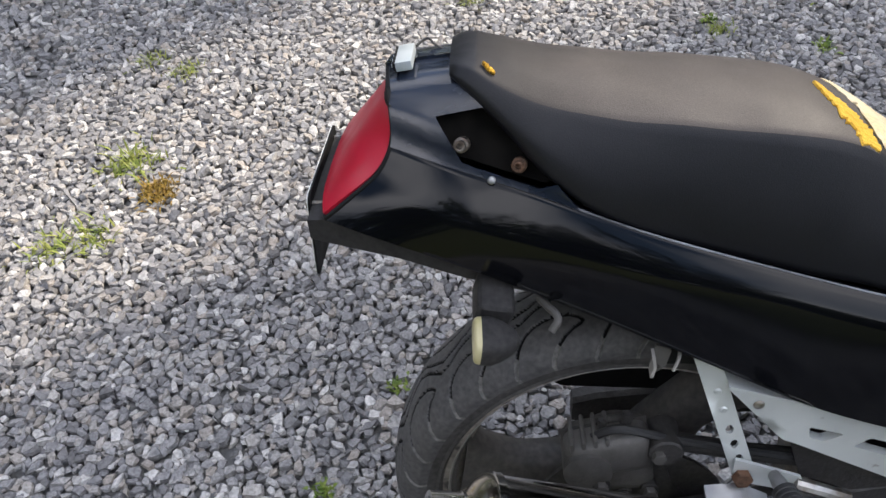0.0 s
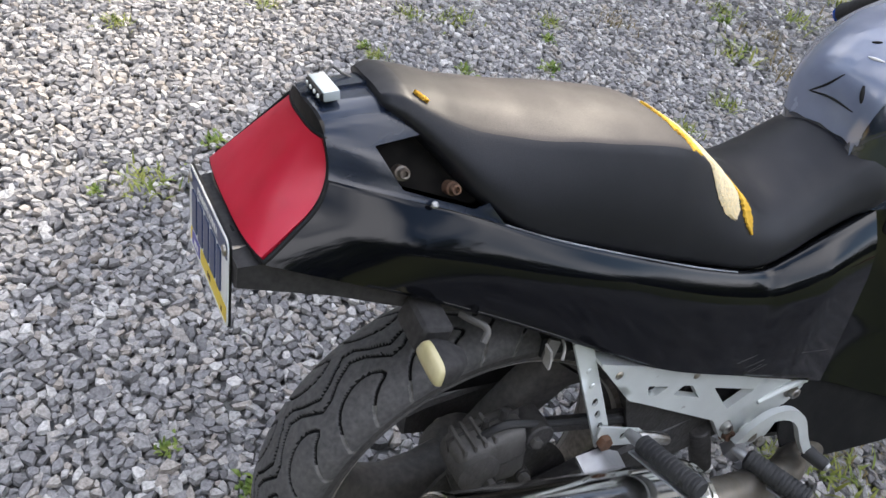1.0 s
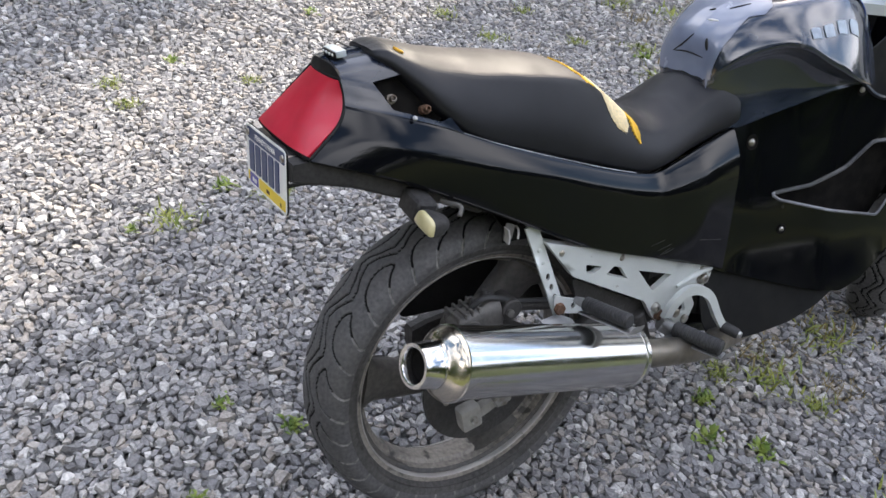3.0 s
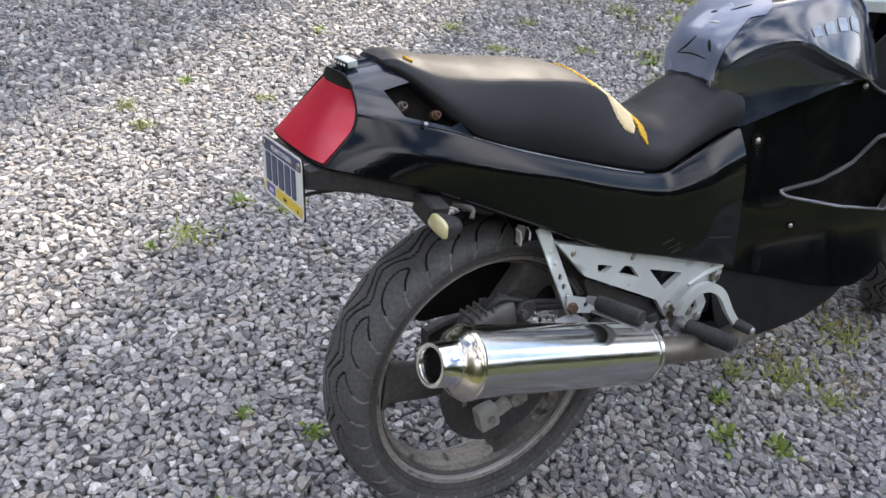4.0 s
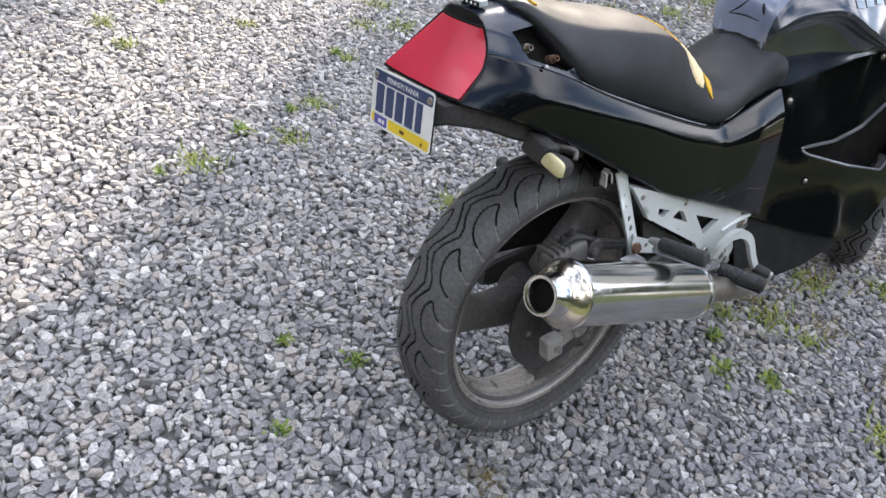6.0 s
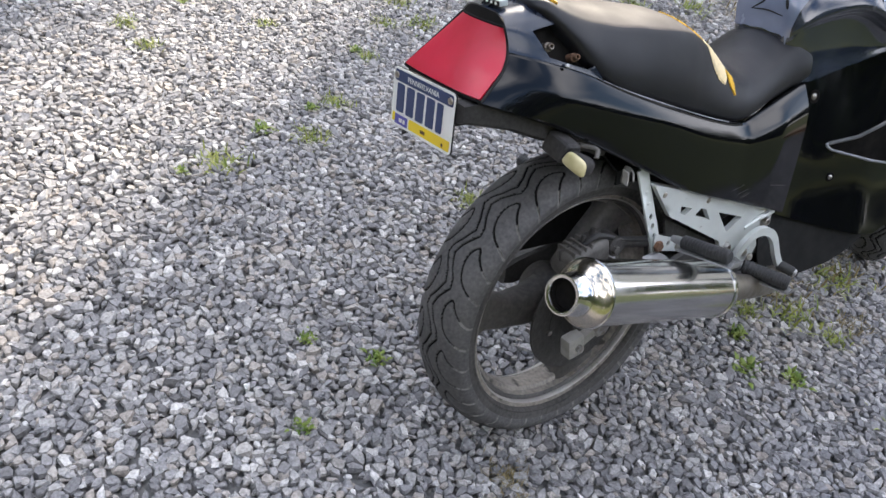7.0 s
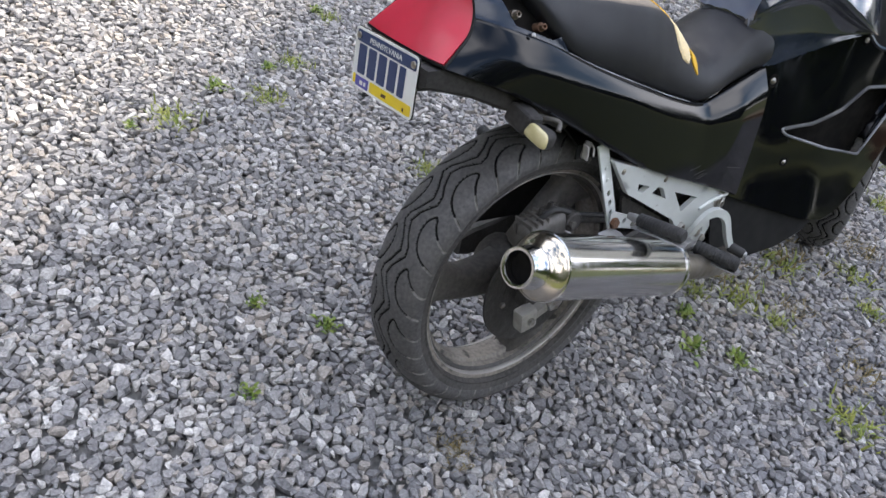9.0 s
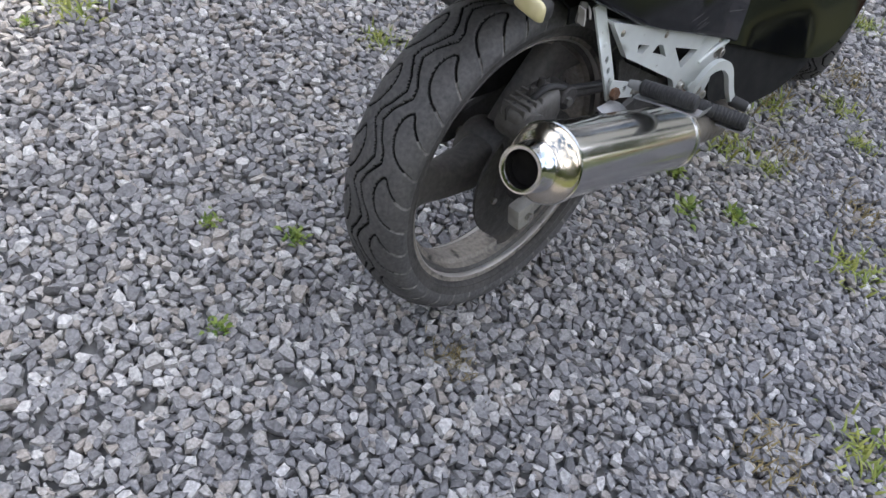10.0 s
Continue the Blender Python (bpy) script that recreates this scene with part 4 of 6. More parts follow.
def tyre_mesh(R, half, rim_r, bead, tread):
    """A tyre about the y axis; tread: whether it has cut grooves."""
    prof = [(rim_r, bead), (rim_r + 0.008, bead + 0.006), (rim_r + 0.018, half - 0.003), (rim_r + 0.028, half)]
    crown = []
    h0 = R - (rim_r + 0.028)
    nc = tread
    for k in range(nc + 1):
        a = math.pi * k / nc
        crown.append((rim_r + 0.028 + h0 * math.sin(a) ** 0.95, half * math.copysign(abs(math.cos(a)) ** 0.92, math.cos(a))))
    full = prof[:-1] + crown + [(r, -y) for r, y in reversed(prof[:-1])]
    arc = [0.0]
    for (r1, y1), (r2, y2) in zip(full, full[1:]):
        arc.append(arc[-1] + math.hypot(r2 - r1, y2 - y1))
    mid = arc[-1] / 2
    nseg = 1850 if tread > 120 else 640
    P = np.array(full)
    V = np.array(arc) - mid
    T = np.linspace(0, 2 * np.pi, nseg, endpoint=False)
    if tread > 120:         # finer steps round the rear half, which is seen from close by
        T = np.concatenate([np.linspace(radians(55), radians(300), 1600, endpoint=False), np.linspace(radians(300), radians(415), 250, endpoint=False)])
    depth = np.zeros((nseg, len(full)))
    if tread:
        p, lines = groove_field()
        reps = round(2 * np.pi * R / p)
        best = np.full((nseg, len(full)), 9.0)
        for side in (1, -1):        # the left half is the right one, turned over and half a repeat on
            s = np.mod((T / (2 * np.pi) * reps * p)[:, None] + 0 * V[None] - 0.7311 + (p / 2 if side < 0 else 0), p)
            v = side * V[None] + 0 * s
            for (s1, v1), (s2, v2) in lines:
                for off in (-p, 0, p):
                    dx, dv = s2 - s1, v2 - v1
                    t = np.clip(((s - s1 - off) * dx + (v - v1) * dv) / (dx * dx + dv * dv), 0, 1)
                    best = np.minimum(best, np.hypot(s - s1 - off - t * dx, v - v1 - t * dv))
        depth = 0.005 * np.clip((0.0024 - best) / 0.0015, 0, 1)
    verts = np.zeros((nseg, len(full), 3))
    r = P[None, :, 0] - depth
    verts[..., 0], verts[..., 1], verts[..., 2] = r * np.cos(T)[:, None], P[None, :, 1] * (1 - depth * 2), r * np.sin(T)[:, None]
    n = len(full)
    faces = []
    for a in range(nseg):
        b = (a + 1) % nseg
        for k in range(n - 1):
            faces.append((a * n + k, a * n + k + 1, b * n + k + 1, b * n + k))
        faces.append((a * n + n - 1, a * n, b * n, b * n + n - 1))
    me = bpy.data.meshes.new("tyre")
    me.from_pydata(verts.reshape(-1, 3).tolist(), [], faces)
    me.polygons.foreach_set("use_smooth", [True] * len(me.polygons))
    me.materials.append(RUBBER)
    me.materials.append(GROOVE_EDGE)
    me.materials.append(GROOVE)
    me.materials.append(SIDEWALL)
    # groove floors: shade painted in; outer ends: pale scuffs with caught light painted in
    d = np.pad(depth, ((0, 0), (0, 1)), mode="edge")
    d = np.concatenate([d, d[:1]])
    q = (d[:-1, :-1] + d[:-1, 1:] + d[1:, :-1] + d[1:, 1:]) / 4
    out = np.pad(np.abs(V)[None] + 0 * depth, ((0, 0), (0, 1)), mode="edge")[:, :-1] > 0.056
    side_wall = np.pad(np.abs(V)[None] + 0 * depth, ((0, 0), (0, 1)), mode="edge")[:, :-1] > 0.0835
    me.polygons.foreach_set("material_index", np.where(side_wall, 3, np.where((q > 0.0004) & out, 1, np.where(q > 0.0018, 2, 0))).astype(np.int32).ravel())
    return me


Y_AXIS = pose(0, 0, 0, 90)   # turns a lathe's axis onto y


def wheel(name, centre, R, half, rim_r, bead, tread, turn=0.0, label=""):
    w = new(name)
    w.parent, w.empty_display_size = bike, 0.05
    w.matrix_local = Matrix.Translation(centre) @ pose(0, 0, 0, 0, 0, turn)
    tagged(w, label)
    t = new("tyre", tyre_mesh(R, half, rim_r, bead, tread))
    t.parent = w
    tagged(t, "dusty black road tyre with curved grooves")
    b = bead
    outer = [(rim_r + 0.002, b - 0.006), (rim_r + 0.011, b - 0.001), (rim_r + 0.0095, b + 0.004), (rim_r + 0.003, b + 0.005), (rim_r, b + 0.001), (rim_r - 0.001, b - 0.004), (rim_r - 0.009, b - 0.006), (rim_r - 0.011, b - 0.016),
             (rim_r - 0.018, b - 0.019), (rim_r - 0.021, b - 0.032), (rim_r - 0.028, b - 0.036), (rim_r - 0.029, 0.006)]
    skin = [(rim_r - 0.019, 0.0), (rim_r - 0.014, b - 0.03), (rim_r - 0.006, b - 0.012)]
    prof = skin + outer + [(r, -y) for r, y in reversed(outer)] + [(r, -y) for r, y in reversed(skin[1:])]
    rim = part("rim", lathe(prof, Y_AXIS, 96, close=True), RIM, w, "dusty grey cast wheel rim", 40)
    for sy in (-1, 1):
        lipm = Y_AXIS
        part("rim_lip", lathe([(rim_r - 0.0085, -sy * (b - 0.0062)), (rim_r - 0.0095, -sy * (b - 0.005)), (rim_r - 0.0118, -sy * (b - 0.0075)), (rim_r - 0.0112, -sy * (b - 0.0155))], lipm, 96, close=True),
             RIM_LIP, rim, "", 60)
        part("rim_flange", lathe([(rim_r + q, -sy * (b + v)) for q, v in ((0.0118, -0.0008), (0.01, 0.0048), (0.003, 0.0059), (-0.0006, 0.0014), (-0.0016, -0.0036), (0.0, -0.003), (0.003, 0.0045), (0.0105, -0.001))], lipm, 96, close=True),
             SIDEWALL, rim, "dark flange against the tyre", 60)
        # slightly proud dark ring that draws the dark line inside the lip
        part("rim_groove", lathe([(rim_r - 0.0112, -sy * (b - 0.0157)), (rim_r - 0.0178, -sy * (b - 0.0182)), (rim_r - 0.0186, -sy * (b - 0.0196)), (rim_r - 0.0116, -sy * (b - 0.017))], lipm, 96, close=True),
             SPOKE, rim, "dark ring inside the rim's lip", 60)
    for k in range(3):
        a = radians(52 + 120 * k)
        rings = []
        for rr, wd, th in ((0.045, 0.042, 0.034), (0.08, 0.036, 0.03), (0.13, 0.032, 0.026), (rim_r - 0.05, 0.037, 0.026), (rim_r - 0.027, 0.058, 0.03)):
            off = 0.016 * math.sin((rr - 0.04) / (rim_r - 0.06) * math.pi)
            ring = []
            for q in range(12):
                ang = 2 * math.pi * q / 12
                tx = math.copysign(abs(math.cos(ang)) ** 0.6, math.cos(ang)) * wd + off
                ty = math.copysign(abs(math.sin(ang)) ** 0.6, math.sin(ang)) * th
                ring.append((rr * math.cos(a) - tx * math.sin(a), ty, rr * math.sin(a) + tx * math.cos(a)))
            rings.append(ring)
        part("spoke", loft(rings, closed=True), SPOKE, w, "", 50)
    part("hub", lathe([(0.02, -0.06), (0.045, -0.055), (0.052, -0.04), (0.048, 0), (0.052, 0.04), (0.045, 0.055), (0.02, 0.06)], Y_AXIS, 32), SPOKE, w, "", 50)
    return w


rear = wheel("rear_wheel", AXLE, 0.292, 0.064, 0.23, 0.052, 150, 0, "rear wheel with a wide dusty tyre")
front = wheel("front_wheel", (1.505, 0.062, 0.297), 0.297, 0.056, 0.216, 0.046, 70, 27, "front wheel with a worn road tyre")


def disc(parent, y, r):
    bm = lathe([(r * 0.6, -y - 0.0025), (r, -y - 0.0025), (r, -y + 0.0025), (r * 0.6, -y + 0.0025)], Y_AXIS, 64, close=True)
    d = part("brake_disc", bm, DARK_ALLOY, parent, "dull steel brake disc", 30)
    part("disc_carrier", lathe([(0.03, -y - 0.004), (r * 0.64, -y - 0.0035), (r * 0.64, -y + 0.0035), (0.03, -y + 0.004)], Y_AXIS, 32), DARK_ALLOY, d)
    for k in range(6):
        a = radians(60 * k + 15)
        o = Vector((r * 0.66 * math.cos(a), y, r * 0.66 * math.sin(a)))
        part("bolt", rod(o, o + Vector((0, -0.007, 0)), 0.006, n=6), BOLT, d)


disc(rear, -0.072, 0.118)
disc(front, -0.07, 0.14)


def rear_brake_and_arm():
    # swingarm along both sides of the wheel
    for sy in (-1, 1):
        rings = []
        for x, z, hh, y in ((0.03, 0.303, 0.022, 0.098), (0.06, 0.304, 0.03, 0.098), (0.14, 0.315, 0.03, 0.098), (0.26, 0.335, 0.032, 0.092), (0.40, 0.355, 0.04, 0.085), (0.52, 0.372, 0.045, 0.08)):
            yy = sy * y
            rings.append([(x, yy - 0.014, z - hh + 0.006), (x, yy - 0.008, z - hh), (x, yy + 0.008, z - hh), (x, yy + 0.014, z - hh + 0.006),
                          (x, yy + 0.014, z + hh - 0.006), (x, yy + 0.008, z + hh), (x, yy - 0.008, z + hh), (x, yy - 0.014, z + hh - 0.006)])
        part("swingarm", loft(rings, closed=True), DARK_ALLOY, bike, "grimy dark swingarm", 40)
    part("axle", rod((AXLE.x, -0.128, AXLE.z), (AXLE.x, 0.128, AXLE.z), 0.009, n=16), BOLT, bike)
    part("axle_nut", rod((AXLE.x, -0.135, AXLE.z), (AXLE.x, -0.116, AXLE.z), 0.018, n=6, bevel=0.002), BOLT, bike, "axle nut with split pin")
    # calliper on top of the disc, with a ribbed body and a torque arm
    m = pose(0.05, -0.084, 0.432, 0, -14, 0)
    bm = box((0.094, 0.05, 0.056), m, 0.018, 4)
    box((0.066, 0.044, 0.06), m @ pose(0.012, 0.002, -0.034, 0, 8, 0), 0.016, 3, bm)
    lathe([(0.018, -0.03), (0.025, -0.026), (0.027, -0.018), (0.027, 0.03), (0.02, 0.032)], m @ pose(-0.026, 0, -0.008, 90), 28, bm)
    cal = part("brake_calliper", bm, CAST, bike, "dusty cast brake calliper above the disc", 40)
    part("parting_line", box((0.096, 0.003, 0.058), m @ pose(0, 0.006, 0.001), 0.001), DARK_ALLOY, cal)
    for k in range(4):
        part("rib", box((0.005, 0.044, 0.014), m @ pose(-0.036 + 0.013 * k, 0.0, 0.025, 0, 10, 0), 0.0022), CAST, cal)
    for x, y, z in ((-0.016, -0.03, -0.03), (0.052, -0.022, -0.004), (0.034, -0.022, -0.062), (0.004, -0.02, -0.066)):
        a = m @ Vector((x, y + 0.01, z))
        bolt = part("bolt", rod(a, a + Vector((0, -0.02, 0.002)), 0.0078, n=6, bevel=0.001), CAST, cal, "dusty hexagon bolt")
        part("washer", rod(a, a + Vector((0, -0.012, 0.0012)), 0.0105, n=16, bevel=0.001), DARK_ALLOY, bolt)
    a = m @ Vector((0.0, 0, 0.028))
    part("bleed_nipple", rod(a, a + Vector((-0.003, -0.002, 0.016)), 0.0055, 0.0032, n=8), DARK_ALLOY, cal)
    part("bleed_nipple", rod(m @ Vector((0.026, 0.004, 0.026)), m @ Vector((0.03, 0.004, 0.04)), 0.007, 0.005, n=8), DARK_ALLOY, cal)
    part("hanger_plate", sheet(rounded([(0.0, 0.40), (0.05, 0.27), (0.12, 0.27), (0.13, 0.36), (0.11, 0.42)], 0.015), [], lambda u, v: (Vector((u, -0.088, v)), Vector((0, -1, 0))), 0.01, 0.02), DARK_ALLOY, cal)
    # plain black plate added to darken the wheel's upper openings
    part("far_infill", sheet(rounded([(0.0, 0.355), (0.01, 0.42), (0.04, 0.465), (0.1, 0.49), (0.18, 0.492), (0.3, 0.46), (0.46, 0.42), (0.46, 0.35), (0.2, 0.345)], 0.02), [],
                              lambda u, v: (Vector((u, 0.088, v)), Vector((0, 1, 0))), 0.004, 0.03), MATT_BLACK, bike, "black infill plate on the far side of the wheel")
    part("torque_arm", tube([(0.09, -0.085, 0.444), (0.11, -0.085, 0.442), (0.2, -0.085, 0.422), (0.34, -0.083, 0.4)], 0.0105, 12), DARK_ALLOY, bike, "dark torque arm")
    part("boss", rod((0.11, -0.108, 0.443), (0.11, -0.065, 0.443), 0.019, n=16, bevel=0.002), DARK_ALLOY, bike)
    part("brake_hose", tube(smooth_line([(0.03, -0.09, 0.45), (0.06, -0.1, 0.475), (0.13, -0.095, 0.45), (0.25, -0.09, 0.42), (0.36, -0.085, 0.4)], 8), 0.005, 8), PEG_RUBBER, bike)
    # a bare foot of the lower hanger, seen under the silencer
    hb = part("lower_calliper", box((0.038, 0.026, 0.044), pose(0.027, -0.121, 0.270, 0, -12, 0), 0.006), PALE_CAST, bike, "dusty pale calliper under the silencer")
    part("calliper_arm", box((0.05, 0.02, 0.02), pose(0.068, -0.119, 0.282, 0, -24, 0), 0.004), PALE_CAST, hb)
    part("bolt", rod((0.029, -0.133, 0.270), (0.029, -0.14, 0.270), 0.007, n=6), BOLT, hb)
    # inner dark bulk: battery box, frame and engine behind the panels
    part("subframe", tube([(-0.1, -0.07, 0.72), (0.1, -0.075, 0.66), (0.3, -0.08, 0.58), (0.5, -0.075, 0.5)], 0.013, 12), MATT_BLACK, bike)
    part("subframe", tube([(-0.1, 0.07, 0.72), (0.1, 0.075, 0.66), (0.3, 0.08, 0.58), (0.5, 0.075, 0.5)], 0.013, 12), MATT_BLACK, bike)
    part("battery_box", box((0.24, 0.14, 0.13), pose(0.38, 0, 0.56, 0, 14, 0), 0.015), MATT_BLACK, bike)
    part("engine", box((0.4, 0.15, 0.26), pose(0.8, 0, 0.40), 0.03), DARK_ALLOY, bike, "dark engine behind the fairing")
    part("shock", lathe([(0.02, 0)] + [(0.032 if k % 2 else 0.026, 0.012 * k) for k in range(1, 16)] + [(0.02, 0.2)], along((0.45, 0, 0.33), (0.4, 0, 0.55)), 20), DARK_ALLOY, bike)


rear_brake_and_arm()


# ---- exhaust ----
TIP, CAN_R, CAN_F = Vector((-0.141, -0.226, 0.485)), Vector((-0.083, -0.2212, 0.4686)), Vector((0.285, -0.1969, 0.3575))


def exhaust():
    d = (CAN_F - CAN_R).normalized()
    m = along(CAN_R, CAN_F)
    ln = (CAN_F - CAN_R).length
    R = 0.053
    can = part("silencer", lathe([(0.03, 0.0), (R - 0.003, 0.0), (R, 0.002), (R, ln - 0.002), (R - 0.003, ln), (0.03, ln)], m, 96), CHROME, bike, "polished steel round silencer", 30)
    for h in (-0.003, ln - 0.006):
        part("band", lathe([(R, h), (R + 0.0022, h + 0.001), (R + 0.0022, h + 0.009), (R, h + 0.01)], m, 96, close=True), CHROME, can, "", 30)
    back = (TIP - CAN_R).length
    mb = along(CAN_R, TIP)
    part("end_cone", lathe([(R, 0.0), (R + 0.0005, 0.005), (R - 0.0015, 0.01), (0.044, 0.018), (0.0375, 0.022), (0.034, 0.0245), (0.032, 0.028)], mb, 72), WARM_STEEL, can, "heat-tinted polished end cone", 40)
    part("outlet", lathe([(0.032, 0.024), (0.0342, 0.026), (0.0342, 0.029), (0.0325, 0.031), (0.0318, back - 0.004), (0.0312, back), (0.0288, back + 0.0004), (0.0252, back - 0.0008), (0.0236, back - 0.004), (0.023, 0.02)], mb, 72, close=False), CHROME, can, "polished outlet", 40)
    part("baffle", lathe([(0.0228, back - 0.016), (0.0226, back - 0.055), (0.0001, back - 0.056)], mb, 40), SOOT_AND_SHADE, can, "sooty inside of the outlet", 40)
    part("link_pipe", tube(smooth_line([CAN_F - d * 0.01, CAN_F + d * 0.02, CAN_F + d * 0.1, (0.53, -0.165, 0.282), (0.62, -0.13, 0.255), (0.78, -0.08, 0.22)], 8), 0.025, 24,
                           taper=[1.8] + [1.5] * 3 + [1.2] * 6 + [1.0] * 60), DULL_STEEL, bike, "dull steel link pipe of the exhaust", 40)


exhaust()


# ---- rearset bracket, pegs, lever ----
def rearsets():
    def at(y, tilt=0.0):
        return lambda u, v: (Vector((u, y - tilt * (u - 0.16), v)), Vector((0, -1, 0)))
    outline = [(0.153, 0.561), (0.565, 0.428), (0.571, 0.405), (0.548, 0.378), (0.515, 0.372), (0.478, 0.335), (0.452, 0.325), (0.425, 0.352), (0.398, 0.392), (0.235, 0.478), (0.218, 0.486)]
    holes = [[(0.243, 0.503), (0.28, 0.491), (0.262, 0.481), (0.246, 0.487)], [(0.293, 0.473), (0.308, 0.485), (0.325, 0.479), (0.347, 0.451)], [(0.37, 0.462), (0.458, 0.433), (0.415, 0.409)]]
    br = part("rearset_bracket", sheet(rounded(outline, 0.006), [rounded(h, 0.0035) for h in holes], at(-0.124, -0.02), 0.011, 0.02), SILVER, bike, "pale silver drilled rearset bracket", 30)
    # the bracket's turned lip and raised rib
    part("lip", loft([[(x, -0.1235 + 0.02 * (x - 0.16), z), (x, -0.1235 + 0.02 * (x - 0.16), z - 0.004), (x, -0.10, z - 0.004), (x, -0.10, z)] for x, z in ((0.155, 0.562), (0.30, 0.5155), (0.45, 0.467), (0.562, 0.4305))], closed=True), SILVER, br)
    part("rib", tube([(0.478, -0.118, 0.402), (0.52, -0.1185, 0.4175), (0.562, -0.1185, 0.425)], 0.006, 10, taper=[0.6, 1, 1]), SILVER, br, "raised rib towards the lever")
    for x, z in ((0.187, 0.537), (0.325, 0.497), (0.54, 0.425)):
        o = Vector((x, -0.123 + 0.02 * (x - 0.16), z))
        part("rivet", lathe([(0.006, 0), (0.0055, 0.002), (0.003, 0.0035), (0.0001, 0.004)], along(o, o + Vector((0, -1, 0))), 14), BOLT, br, "", 60)
    for x, z, mat in ((0.428, 0.372, BOLT), (0.44, 0.353, RUST), (0.545, 0.405, BOLT)):
        o = Vector((x, -0.116, z))
        part("bolt", lathe([(0.013, 0), (0.013, 0.002), (0.009, 0.003), (0.009, 0.01), (0.008, 0.011), (0.0045, 0.011), (0.004, 0.006), (0.0001, 0.006)], along(o, o + Vector((0, -1, 0))), 18), mat, br, "steel bolt", 40)
    # strut with a row of holes, going down to the silencer's hanger
    a, b = Vector((0.132, 0.59)), Vector((0.189, 0.432))
    d = (b - a).normalized()
    n = Vector((-d.y, d.x)) * 0.0118
    strut = [tuple(a - n), tuple(b - n), tuple(b + n), tuple(a + n)]
    sh = []
    for t in (0.58, 0.7, 0.82):
        c = a + (b - a) * t
        sh.append([(c.x + 0.0042 * math.cos(q * math.pi / 4), c.y + 0.0058 * math.sin(q * math.pi / 4)) for q in range(8)])
    def lean(u, v):
        return Vector((u, -0.131 + 0.15 * (v - 0.432), v)), Vector((0, -1, 0.15)).normalized()
    st = part("silencer_strut", sheet(strut, sh, lean, 0.004, 0.02), SILVER, bike, "pale silver strut with a row of holes", 30)
    for t in (0.28, 0.42):
        c = a + (b - a) * t
        o = lean(c.x, c.y)[0]
        part("plug", lathe([(0.0045, 0), (0.003, 0.0015), (0.0001, 0.002)], along(o, o + Vector((0, -1, 0))), 10), SILVER, st)
    tab = [(0.172, 0.468), (0.245, 0.44), (0.245, 0.416), (0.185, 0.432), (0.172, 0.45)]
    part("tab", sheet(rounded(tab, 0.004), [[(0.214 + 0.005 * math.cos(q * math.pi / 4), 0.44 + 0.006 * math.sin(q * math.pi / 4)) for q in range(8)]], at(-0.135, 0), 0.004, 0.02), SILVER, st)
    rings = [[(x, -0.137, z + 0.002), (x, -0.195, z - 0.018), (x, -0.195, z - 0.021), (x, -0.137, z - 0.002)] for x, z in ((0.145, 0.428), (0.18, 0.432), (0.212, 0.414))]
    part("hanger", loft(rings, closed=True), ALLOY, st, "worn bent hanger welded to the silencer")
    o = Vector((0.182, -0.136, 0.443))
    part("bolt", lathe([(0.0105, 0), (0.0105, 0.006), (0.009, 0.008), (0.0001, 0.008)], along(o, o + Vector((0, -1, 0.1))), 6), RUST, st, "rusty bolt", 30)
    # a short grey arm from strut to the passenger peg
    part("peg_mount", tube([(0.238, -0.135, 0.432), (0.262, -0.138, 0.425), (0.30, -0.13, 0.40)], 0.008, 10), BOLT, st)

    def peg(a, b, r, label):
        a, b = Vector(a), Vector(b)
        ln = (b - a).length
        p = part("footpeg", lathe([(0.006, -0.012), (0.008, 0), (0.008, ln - 0.024), (0.006, ln - 0.02)], along(a, b), 14), ALLOY, bike, label, 40)
        prof = [(r * 0.6, 0.008), (r, 0.012)]
        k = 0
        h = 0.014
        while h < ln - 0.008:
            prof += [(r, h), (r, h + 0.003), (r - 0.0008, h + 0.0038), (r - 0.0008, h + 0.0052)]
            h += 0.006
        prof += [(r, h), (r * 0.8, h + 0.003), (0.001, h + 0.003)]
        part("rubber", lathe(prof, along(a, b), 20), PEG_RUBBER, p, "ribbed black rubber", 25)
        return p
    pp = peg((0.212, -0.155, 0.457), (0.226, -0.256, 0.469), 0.0128, "folded passenger footpeg with ribbed rubber")
    peg((0.163, 0.135, 0.458), (0.175, 0.245, 0.462), 0.0135, "passenger footpeg of the far side")
    part("strut", tube([(0.3, 0.08, 0.57), (0.22, 0.115, 0.5), (0.163, 0.135, 0.455)], 0.008, 10), DARK_ALLOY, bike, "dark strut of the far footpeg")
    p = peg((0.441, -0.15, 0.344), (0.478, -0.246, 0.339), 0.015, "rider footpeg with ribbed rubber")
    part("peg_plate", loft([[(x - 0.012, y, z - 0.016), (x + 0.014, y, z - 0.016), (x + 0.014, y, z - 0.019), (x - 0.012, y, z - 0.019)] for x, y, z in ((0.441, -0.152, 0.343), (0.462, -0.2, 0.341), (0.48, -0.252, 0.34), (0.4825, -0.2575, 0.353))], closed=True), ALLOY, p, "worn metal edge under the rubber")
    part("peg_plate", loft([[(x - 0.011, y, z - 0.014), (x + 0.013, y, z - 0.014), (x + 0.013, y, z - 0.017), (x - 0.011, y, z - 0.017)] for x, y, z in ((0.214, -0.16, 0.457), (0.222, -0.22, 0.465), (0.227, -0.266, 0.47), (0.228, -0.2705, 0.482))], closed=True), ALLOY, pp, "worn metal edge under the rubber")
